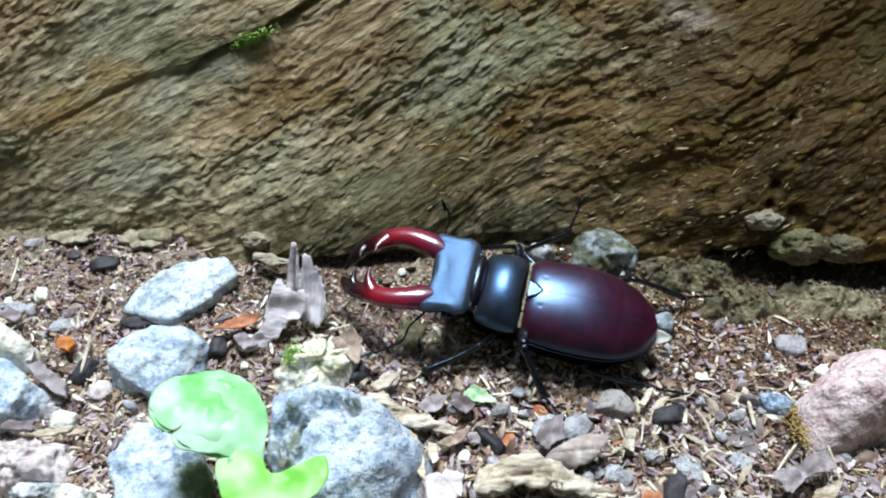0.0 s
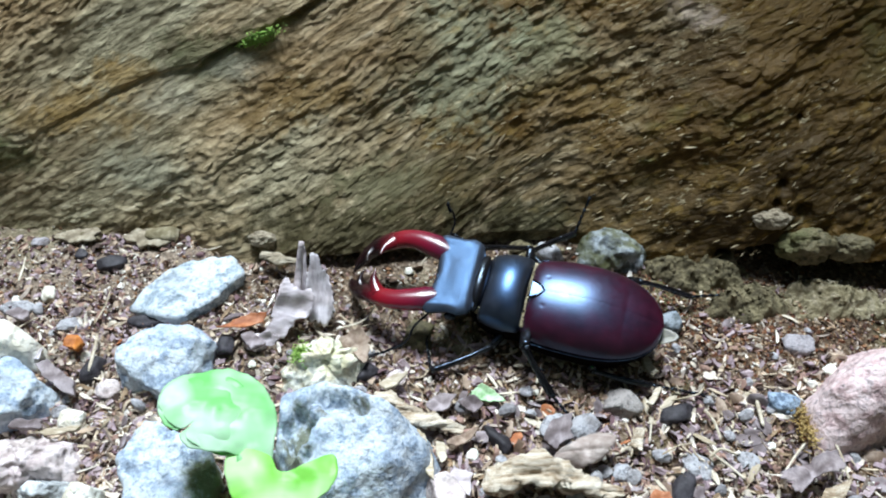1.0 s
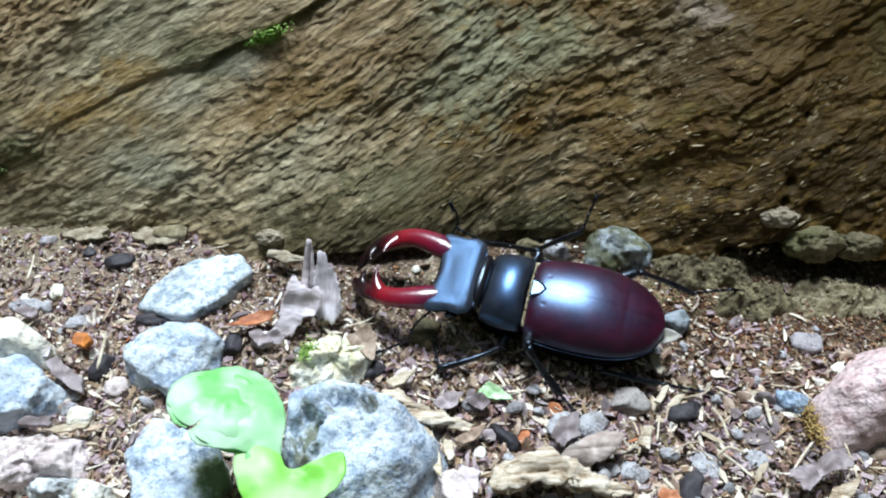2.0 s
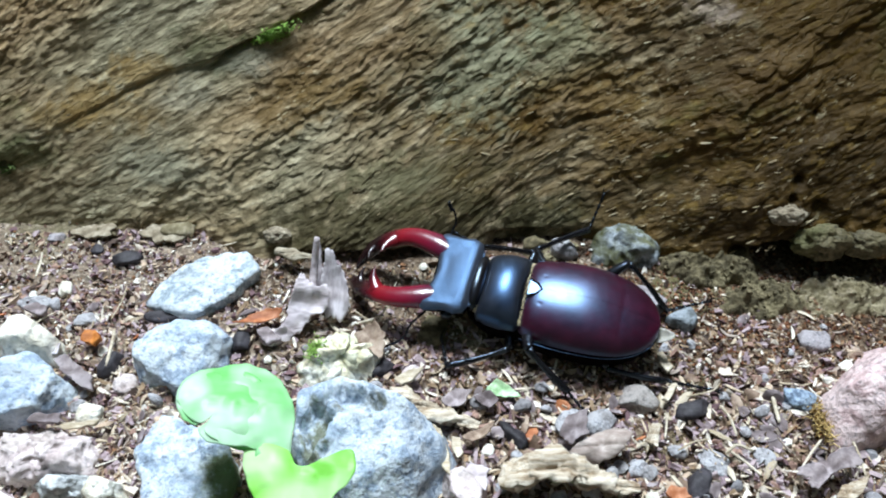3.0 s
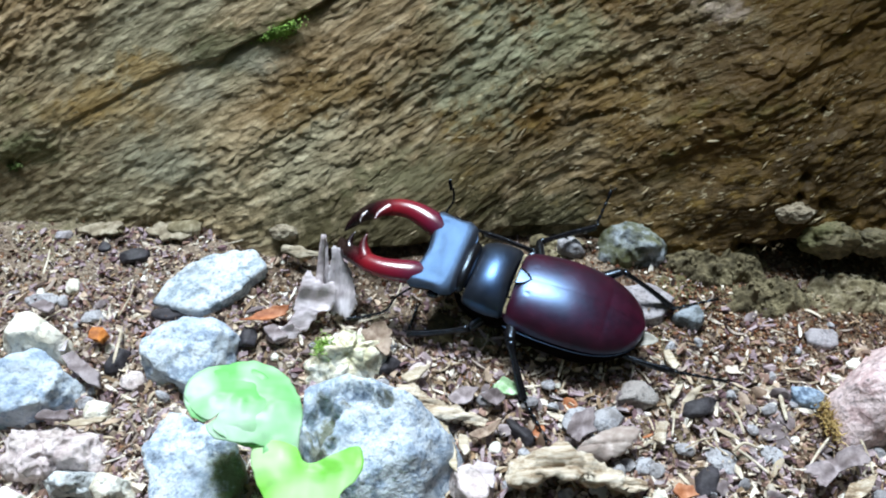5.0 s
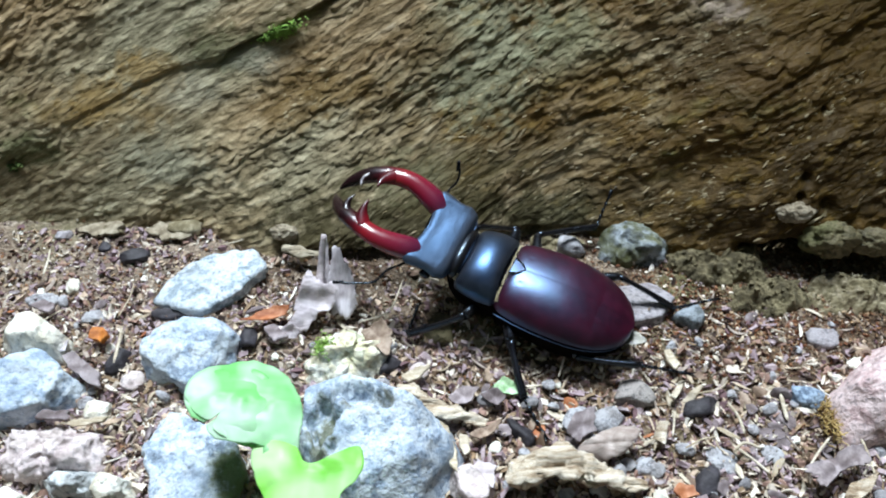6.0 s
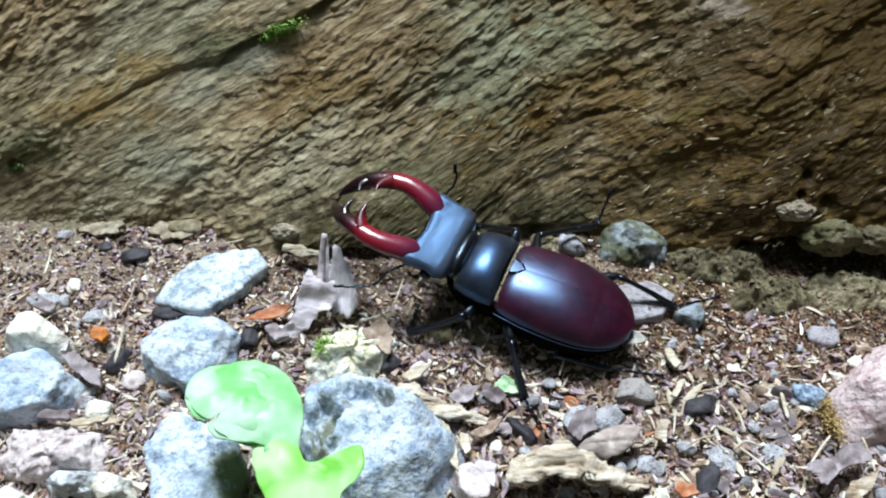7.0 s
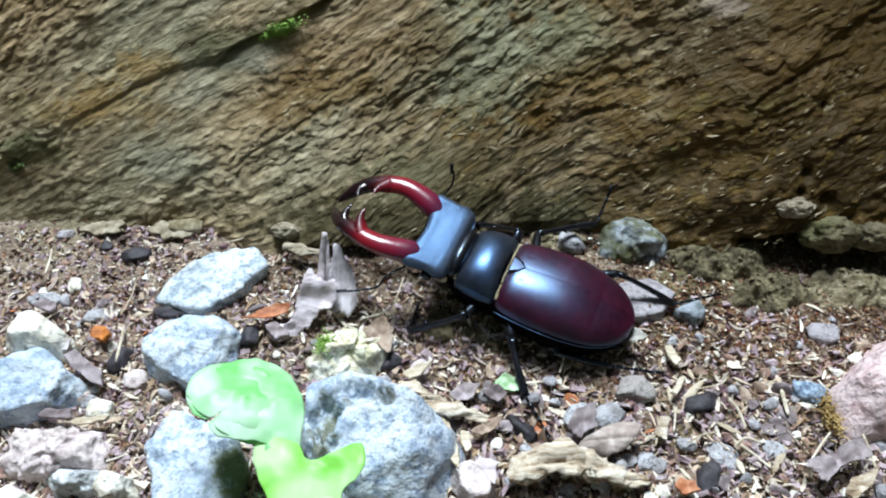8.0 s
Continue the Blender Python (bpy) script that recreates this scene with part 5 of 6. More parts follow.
    stone("cream_stone", [(-0.0759, -0.0557), (-0.0719, -0.0537), (-0.0677, -0.0562), (-0.0688, -0.0596), (-0.0744, -0.0596)], 0.005, M_CREAM, "cream flaky chip of stone", seed=20, rough=0.00050)
    # an added stone whose dark colour stands in for shaded soil
    stone("grey_stone", [(-0.0043, -0.0242), (-0.0016, -0.0167), (0.0030, -0.0174), (0.0018, -0.0242)], 0.002, M_DARK_EARTH, "earth-brown stone darkened as shaded soil under the beetle", seed=21)
    def pebbles(rows):
        for x, y, sx, sy, sz, turn, mat, lab in rows:
            pebble("pebble", x, y, sx * 0.001, sy * 0.001, sz * 0.001, turn, mat, lab, seed=int(abs(x) * 9e4) % 97)

    pebbles((
        (*(0.0500, -0.0178), 3.3, 2.4, 2.2, 10, M_DIRTY_SHADED, "dark blue-grey pebble lying on the soil"),
        (*(0.0756, -0.0218), 3.0, 2.2, 1.4, -10, M_LILAC, "lilac-grey pebble lying on the soil"),
        (*(0.0674, -0.0359), 3.6, 2.4, 1.8, 0, M_BLUEBIT, "bright blue speckled pebble lying on the soil"),
        (*(-0.0766, -0.0104), 1.4, 2.0, 1.2, 15, M_CREAM, "small white pebble lying on the soil"),
        (*(-0.0628, -0.0389), 2.4, 2.2, 1.8, 15, M_CREAM, "small white pebble lying on the soil"),
        (*(-0.0835, 0.0046), 1.8, 1.4, 0.8, 15, M_LILAC, "small lilac-grey pebble lying on the soil"),
        (*(-0.0812, -0.0138), 3.6, 1.6, 1.0, 5, M_GREY, "small grey pebble lying on the soil"),
        (*(-0.0702, -0.0177), 2.2, 1.8, 1.0, 5, M_GREY, "small grey pebble lying on the soil"),
        (*(-0.0582, -0.0329), 2.2, 2.0, 1.4, 5, M_ROSE, "small pale pebble lying on the soil"),
        (*(-0.0321, -0.0229), 2.2, 1.8, 1.3, 35, M_ROSE, "small lilac pebble lying on the soil"),
        (*(0.0302, -0.0409), 3.0, 2.4, 1.7, 20, M_GREY, "grey pebble lying on the soil"),
    ))
    pebbles((
        (*(0.0251, -0.0415), 3.2, 3.0, 1.8, 60, M_GREY, "lilac-grey pebble lying on the soil"),
        (*(0.0494, -0.0481), 3.0, 2.3, 0.8, -30, M_GREY, "grey pebble lying on the soil"),
        (*(0.0354, -0.0493), 2.0, 1.4, 0.7, 40, M_GREY, "blue-grey pebble lying on the soil"),
        (*(0.0586, -0.0470), 1.6, 1.9, 0.7, 40, M_GREY, "blue-grey pebble lying on the soil"),
        (*(0.0714, -0.0128), 1.6, 1.4, 1.2, 0, M_ROSE, "small pinkish pebble lying on the soil"),
        (*(-0.0047, -0.0310), 2.2, 1.8, 1.3, 30, M_ROSE, "small grey pebble lying on the soil"),
        (*(-0.0724, 0.0059), 2.6, 1.6, 1.2, 0, M_CLOD, "tan crumb of earth by the log"),
        (*(-0.0567, 0.0059), 3.8, 2.2, 1.6, 0, M_CLOD, "tan crumb of earth by the log"),
        (*(0.0277, 0.0009), 3.4, 2.2, 1.8, -20, M_GREY, "grey crumb of stone by the log"),
        (*(0.0217, 0.0029), 2.4, 2.0, 1.6, 20, M_CLOD, "brown crumb of earth by the log"),
    ))
    x, y = (0.0359, -0.0355)
    rolled = pebble("pebble", x, y, 0.0040, 0.0026, 0.0020, -5, M_UMBERSTONE, "grey-brown pebble that the beetle's leg shifts", seed=44)
    for (x, y, z), half, mat, nm, lab, sd in (
        ((-0.0335, 0.0, 0.0042), (0.0032, 0.0018, 0.0016), M_CRUST, "pebble", "tan crumb of earth on the log's foot", 37),
        ((0.0809, -0.0011, 0.0068), (0.0058, 0.0034, 0.0040), M_DARK_EARTH, "earth_clod", "brown earth clod hanging under the log", 31),
        ((0.0732, 0.0027, 0.0114), (0.0038, 0.0024, 0.0020), M_CRUST, "pebble", "brown-grey pebble wedged in the log", 33),
        ((0.0897, -0.0013, 0.0074), (0.0045, 0.003, 0.003), M_DARK_EARTH, "earth_clod", "brown earth clod hanging under the log", 35),
    ):
        d, faces = sphere(5)
        n = fbm(d[:, 0] * 2 + sd, d[:, 1] * 2, d[:, 2] * 2, sd, 4) + 0.8 * (0.4 - np.abs(fbm(d[:, 0] * 5, d[:, 1] * 5, d[:, 2] * 5, sd + 2, 3)))
        ob = mesh_object(nm, d * np.array(half) * (1 + 0.17 * n)[:, None], faces, mat)
        ob.location = (x, log_face(x, z), z)
        tagged(ob, lab, "clod" if nm == "earth_clod" else "pebble")
    return rolled


def build_droppings():
    for x, y, ln, wd, turn in (
        (*(-0.0660, -0.0017), 3.0, 1.9, 25), (*(-0.0548, -0.0172), 3.6, 1.4, -5), (*(-0.0381, -0.0232), 1.9, 2.6, 0), (*(-0.0620, -0.0282), 1.9, 3.0, -20),
        (*(-0.0099, -0.0294), 1.8, 2.4, -35), (*(0.0477, -0.0381), 3.4, 1.9, 20), (*(0.0458, -0.0525), 1.8, 3.4, -30), (*(0.0142, -0.0434), 3.4, 1.6, -35), (*(-0.0733, 0.0006), 1.4, 1.2, 0),
    ):
        pebble("dropping", x, y, ln * 0.001, wd * 0.001, min(ln, wd) * 0.0008, turn, M_DROP, "dark oblong dropping lying on the litter", seed=int(abs(x) * 7e4) % 89, category="dropping", group="droppings on the soil")


# ---- leaves, chips and sticks ----
def local(points):
    """An outline in mm round its middle, and that middle."""
    P = np.array(points, float)
    c = P.mean(0)
    return (P - c) * 1000, c


def flat_leaf(name, points, z, material, label, category="leaf", rx=0, ry=0, **shape):
    o, c = local(points)
    shape.setdefault("sharp", True)
    shape.setdefault("ragged", 0.1)
    return tagged(blade(name, o, pose(c[0], c[1], z, rx, ry, 0), material, **shape), label, category)


def build_leaves():
    # grey dead leaf standing on edge
    dead = new("dead_leaf")
    x, y = (-0.0222, -0.0173)
    dead.location = (x, y, 0.0005)
    tagged(dead, "crumpled grey-lilac dead leaf standing on the soil", "leaf")

    def standing(at, outline, material, label, turn=0, **shape):
        m = Matrix.Translation(Vector(at) - dead.location) @ pose(0, 0, 0, 41, 0, turn)
        part("blade", blade("blade", outline, m, material, ragged=0.13, sharp=True, **shape), dead, label)

    standing((-0.0201, -0.0158, 0.0045), [(-1.6, 9.9), (0.0, 8.7), (2.0, 5.2), (3.2, 1.6), (3.4, -3.5), (0.9, -4.0), (-1.5, -3.2), (-2.2, 0.4), (-2.5, 6.0)], M_TAN, "grey ribbed upright leaf blade", 0, cup=0.0002, arch=0.0010, wave=0.0005, seed=4)
    standing((-0.0208, -0.0139, 0.0048), [(-2.6, 10.3), (-2.0, 7.8), (-1.5, 1.0), (-1.7, -2.4), (-3.7, 1.0), (-3.7, 4.4), (-3.2, 7.8)], M_TAN, "narrow grey spike of curled leaf", 0, cup=0.0006, arch=-0.0004, wave=0.0003, seed=6)
    standing((-0.0262, -0.0179, 0.0054), [(-0.2, 7.0), (1.0, 6.2), (2.4, 4.1), (5.0, 3.7), (5.7, 1.0), (5.1, -0.5), (3.2, -2.6), (2.1, -2.0), (1.1, -4.2), (-0.7, -6.2), (-4.0, -6.5), (-4.5, -5.4), (-2.9, -1.6), (-1.8, 3.2)], M_DEAD, "lilac-grey torn leaf flap", 0, cup=-0.0004, arch=0.0004, wave=0.0005, seed=5)
    standing((-0.0290, -0.0234, 0.0026), [(-2.0, 1.6), (0.4, 2.0), (1.8, 0.4), (0.8, -1.4), (-1.4, -1.2)], M_DEAD, "lilac-grey torn leaf flap", 20, wave=0.0006, seed=8)
    spine = [Vector(p) - dead.location for p in ((-0.0230, -0.0090, 0.0150), (-0.0235, -0.0104, 0.0120), (-0.0239, -0.0122, 0.0090), (-0.0243, -0.0152, 0.0065))]
    part("stem", tubes("stem", [(curve_points(spine, 14), np.linspace(0.0006, 0.0009, 14), 8, 0.8)], M_DEAD), dead)

    flat_leaf("rust_leaf", [(-0.0394, -0.0212), (-0.0370, -0.0188), (-0.0333, -0.0171), (-0.0297, -0.0171), (-0.0307, -0.0192), (-0.0349, -0.0212)], 0.0025, M_RUST, "rust-orange curled dead leaf sliver", cup=0.0012, seed=7)
    flat_leaf("orange_chip", [(-0.0680, -0.0245), (-0.0680, -0.0225), (-0.0658, -0.0224), (-0.0641, -0.0241), (-0.0655, -0.0256)], 0.0022, M_ORANGE, "bright orange chip of bark", "bark chip", thick=0.0012, wave=0.0005, rx=12)
    flat_leaf("green_scrap", [(0.0090, -0.0347), (0.0115, -0.0326), (0.0141, -0.0342), (0.0158, -0.0362), (0.0126, -0.0365)], 0.0018, M_GREENBIT, "scrap of fresh green leaf", thick=0.0003, cup=0.0006, rx=15)
    flat_leaf("brown_leaf", [(0.0218, -0.0492), (0.0250, -0.0466), (0.0285, -0.0448), (0.0318, -0.0444), (0.0352, -0.0452), (0.0330, -0.0474), (0.0302, -0.0498), (0.0262, -0.0506)], 0.0046, M_UMBER, "curled grey-brown dead leaf on litter", cup=-0.0026, arch=-0.0022, crease=0.0012, wave=0.0009, rx=20, ry=-8, ragged=0.08)
    flat_leaf("lilac_leaf", [(0.0616, -0.0533), (0.0631, -0.0502), (0.0687, -0.0481), (0.0748, -0.0475), (0.0725, -0.0512), (0.0673, -0.0520), (0.0634, -0.0553)], 0.0035, M_FLAKE, "torn lilac-brown dead leaf", wave=0.0016, cup=0.0010, ragged=0.2)
    flat_leaf("pale_flake", [(0.0662, -0.0567), (0.0687, -0.0538), (0.0735, -0.0522), (0.0715, -0.0553), (0.0678, -0.0577)], 0.003, M_PALE, "pale flake of bark on litter", "bark chip", wave=0.0006, thick=0.0006)
    flat_leaf("grey_flake", [(-0.0713, -0.0294), (-0.0698, -0.0282), (-0.0636, -0.0326), (-0.0627, -0.0356), (-0.0657, -0.0344), (-0.0699, -0.0313)], 0.0025, M_FLAKE, "lilac-grey flake of stone on soil", "flake", thick=0.0012, rx=10)
    flat_leaf("grey_flake", [(-0.0726, -0.0420), (-0.0715, -0.0405), (-0.0664, -0.0407), (-0.0664, -0.0424)], 0.0022, M_FLAKE, "lilac-grey flake of stone on soil", "flake", thick=0.001)
    flat_leaf("tan_strip", [(-0.0677, -0.0428), (-0.0634, -0.0420), (-0.0594, -0.0417), (-0.0601, -0.0428), (-0.0650, -0.0435)], 0.0022, M_STRAW, "thin tan strip of bark", "bark chip", thick=0.0004)
    flat_leaf("bark_strip", [(-0.0004, -0.0431), (0.0011, -0.0442), (0.0027, -0.0491), (0.0027, -0.0532), (0.0015, -0.0522), (0.0004, -0.0475)], 0.0045, M_STRAW, "yellowish bark strip beside the granite", "bark chip", cup=0.0005, thick=0.0006)
    flat_leaf("bark_strip", [(0.0031, -0.0443), (0.0046, -0.0448), (0.0051, -0.0481), (0.0040, -0.0491), (0.0031, -0.0470)], 0.0025, M_STRAW, "yellowish bark strip beside the granite", "bark chip", thick=0.0004)
    flat_leaf("brown_leaf", [(0.0046, -0.0448), (0.0077, -0.0432), (0.0108, -0.0420), (0.0097, -0.0443), (0.0066, -0.0459)], 0.0024, M_BROWN, "tan scrap of dead leaf", wave=0.0006, cup=0.0005)
    flat_leaf("pale_flake", [(-0.0073, -0.0334), (-0.0047, -0.0313), (-0.0020, -0.0313), (-0.0041, -0.0338), (-0.0062, -0.0350)], 0.003, M_STRAW, "pale flake of bark on litter", "bark chip", thick=0.0005, cup=0.0006)
    flat_leaf("brown_leaf", [(0.0011, -0.0374), (0.0038, -0.0344), (0.0069, -0.0356), (0.0053, -0.0386), (0.0027, -0.0392)], 0.0022, M_FLAKE, "grey-brown scrap of dead leaf", wave=0.0007, cup=0.0006)
    flat_leaf("straw_chip", [(0.0427, -0.0262), (0.0439, -0.0258), (0.0452, -0.0301), (0.0439, -0.0313), (0.0428, -0.0288)], 0.0018, M_STRAW, "pale chip of dry straw", "straw", thick=0.0007)
    flat_leaf("tan_chip", [(0.0418, -0.0368), (0.0439, -0.0338), (0.0453, -0.0334), (0.0441, -0.0356), (0.0427, -0.0374)], 0.002, M_STRAW, "tan chip of dry straw", "straw", thick=0.0008)

    flat_leaf("rust_chip", [(0.0387, -0.0551), (0.0399, -0.0538), (0.0422, -0.0543), (0.0428, -0.0558), (0.0402, -0.0567)], 0.0026, M_RUST, "red-brown chip of bark", "bark chip", thick=0.0008, rx=8)
    flat_leaf("pale_flake", [(0.0371, -0.0454), (0.0387, -0.0420), (0.0401, -0.0426), (0.0391, -0.0470)], 0.0028, M_PALE, "pale flake of bark on litter", "bark chip", thick=0.0005, rx=16)
    flat_leaf("lilac_flake", [(0.0217, -0.0448), (0.0236, -0.0409), (0.0273, -0.0401), (0.0269, -0.0443), (0.0240, -0.0465)], 0.0034, M_FLAKE, "lilac-grey flake tilted on litter", "flake", thick=0.0009, rx=20)
    flat_leaf("lilac_flake", [(0.0044, -0.0543), (0.0060, -0.0502), (0.0093, -0.0517), (0.0087, -0.0553)], 0.0040, M_DEAD, "lilac-grey flake tilted on litter", "flake", thick=0.0009, rx=14)
    flat_leaf("brown_leaf", [(0.0069, -0.0368), (0.0101, -0.0356), (0.0120, -0.0374), (0.0099, -0.0394)], 0.0026, M_FLAKE, "grey-brown scrap of dead leaf", cup=0.0008, rx=12)
    flat_leaf("tan_flake", [(-0.0159, -0.0242), (-0.0116, -0.0215), (-0.0093, -0.0242), (-0.0101, -0.0294), (-0.0135, -0.0269)], 0.0040, M_BROWN, "brown leaf scrap beside the lichened stone", cup=0.0010, rx=18)
    flat_leaf("grey_flake", [(-0.0349, -0.0222), (-0.0329, -0.0209), (-0.0297, -0.0242), (-0.0322, -0.0258)], 0.0024, M_FLAKE, "lilac-grey flake of stone on soil", "flake", thick=0.0010)
    flat_leaf("tan_flake", [(-0.0751, -0.0269), (-0.0742, -0.0245), (-0.0711, -0.0258), (-0.0713, -0.0284)], 0.0026, M_TAN, "tan scrap of dead leaf", wave=0.0007)
    flat_leaf("grey_flake", [(-0.0825, -0.0167), (-0.0801, -0.0152), (-0.0768, -0.0167), (-0.0778, -0.0188)], 0.0020, M_FLAKE, "lilac-grey flake of stone on soil", "flake", thick=0.0008)
    flat_leaf("tan_clod", [(-0.0660, 0.0056), (-0.0610, 0.0080), (-0.0545, 0.0073), (-0.0542, 0.0029), (-0.0608, 0.0019)], 0.0008, M_CRUST, "flat tan crust of earth by the log", "clod", thick=0.0007, wave=0.0004, ragged=0.14)
    flat_leaf("tan_clod", [(-0.0802, 0.0051), (-0.0761, 0.0080), (-0.0709, 0.0073), (-0.0706, 0.0042), (-0.0758, 0.0029)], 0.0008, M_CRUST, "flat tan crust of earth by the log", "clod", thick=0.0007, wave=0.0004, ragged=0.14)

    # pale pieces of bare wood
    def wood_piece(ctrl, widths, label, seed, flat=0.55, material=M_PALE):
        run = curve_points(ctrl, 120)
        r = np.interp(np.linspace(0, 1, 120), np.linspace(0, 1, len(widths)), widths)
        v, f = tube(run, r, 28, flat)
        n = fbm(v[:, 0] * 90, v[:, 1] * 650, v[:, 2] * 650, seed, 4, 0.5)
        c = np.repeat(run, 28, 0)
        n = n + 0.35 * fbm(v[:, 0] * 400, v[:, 1] * 1900, v[:, 2] * 1900, seed + 4, 2)
        v = c + (v - c) * (1 + 0.8 * n - 0.5 * smooth(fbm(v[:, 0] * 160, v[:, 1] * 900, v[:, 2] * 900, seed + 8, 2), 0.15, 0.5))[:, None]
        mid = v.mean(0)
        ob = mesh_object("wood_chip", v - mid, f, material)
        ob.location = mid
        tagged(ob, label, "wood chip")

    wood_piece([(0.0108, -0.0532, 0.0030), (0.0148, -0.0522, 0.0040), (0.0204, -0.0519, 0.0050), (0.0252, -0.0524, 0.0040), (0.0299, -0.0540, 0.0030), (0.0347, -0.0537, 0.0020)], [0.0012, 0.0021, 0.0023, 0.0019, 0.0018, 0.0010], "long pale piece of bare rotten wood", 71)
    wood_piece([(-0.0082, -0.0359, 0.0030), (-0.0035, -0.0380, 0.0030), (0.0016, -0.0405, 0.0030), (0.0079, -0.0426, 0.0020)], [0.0014, 0.0021, 0.0017, 0.0009], "pale bare wood splinter beside the granite", 72, 0.5)

    wood_piece([(-0.0338, -0.0024, 0.0035), (-0.0295, -0.0033, 0.0035), (-0.0244, -0.004, 0.003)], [0.0006, 0.0011, 0.0004], "pale splinter split from the foot of the log", 73, 0.6, M_CRUST)

    def straws(sticks):
        for a, b, c, r in sticks:
            run = curve_points([a, b, c], 14)
            rad = np.interp(np.linspace(0, 1, 14), [0, 0.1, 0.9, 1], [0.5, 1, 0.85, 0.3]) * r * 0.0007
            mid = run.mean(0)
            ob = tubes("straw", [(run - mid, rad, 7, 0.8)], M_STRAW)
            ob.location = mid
            tagged(ob, "dry pale straw stalk lying on the litter", "straw", "straws in the litter")

    straws((
        ((0.0521, -0.038, 0.002), (0.0533, -0.0407, 0.002), (0.0538, -0.044, 0.0015), 0.45),
        ((0.0625, -0.0359, 0.0015), (0.0623, -0.0389, 0.0015), (0.0622, -0.0412, 0.0015), 0.6),
        ((0.071, -0.0459, 0.002), (0.0713, -0.0488, 0.0025), (0.0712, -0.0522, 0.002), 0.3),
        ((0.0684, -0.0448, 0.002), (0.0652, -0.048, 0.002), (0.0624, -0.0512, 0.002), 0.35),
        ((0.0739, -0.0448, 0.002), (0.074, -0.0486, 0.002), (0.0738, -0.0517, 0.002), 0.4),
        ((0.051, -0.0464, 0.002), (0.0538, -0.0491, 0.002), (0.056, -0.0517, 0.002), 0.4),
        ((-0.0829, -0.0082, 0.0015), (-0.0833, -0.0043, 0.0015), (-0.0839, -0.0012, 0.0015), 0.4),
    ))
    straws((
        ((-0.0621, -0.0298, 0.0015), (-0.0625, -0.0246, 0.0015), (-0.0629, -0.0212, 0.0015), 0.5),
        ((-0.0635, -0.0105, 0.0015), (-0.0634, -0.0142, 0.0015), (-0.0643, -0.0191, 0.0015), 0.25),
        ((0.0422, -0.0395, 0.0015), (0.0417, -0.0417, 0.0015), (0.0409, -0.0445, 0.0015), 0.3),
        ((-0.0161, -0.0202, 0.002), (-0.0105, -0.0182, 0.003), (-0.008, -0.0102, 0.003), 0.25),
        ((-0.0164, -0.0163, 0.0015), (-0.0122, -0.0195, 0.002), (-0.0072, -0.0181, 0.002), 0.22),
        ((0.0425, -0.047, 0.002), (0.0458, -0.0453, 0.002), (0.0485, -0.0448, 0.002), 0.25),
        ((0.0508, -0.0475, 0.002), (0.0529, -0.0462, 0.0025), (0.0558, -0.047, 0.002), 0.45),
    ))
    straws((
        ((0.037, -0.0475, 0.002), (0.0381, -0.0442, 0.002), (0.0386, -0.0412, 0.0015), 0.3),
        ((0.0219, -0.0323, 0.0015), (0.0227, -0.0301, 0.002), (0.0232, -0.0285, 0.0025), 0.4),
        ((-0.0802, -0.0226, 0.0015), (-0.0781, -0.0191, 0.0015), (-0.0754, -0.017, 0.0015), 0.25),
        ((-0.0475, 0.0005, 0.0015), (-0.0446, 0.0013, 0.0015), (-0.0412, 0.0029, 0.0015), 0.25),
        ((0.0465, -0.0359, 0.0015), (0.0515, -0.0347, 0.0015), (0.0535, -0.0329, 0.0015), 0.25),
    ))


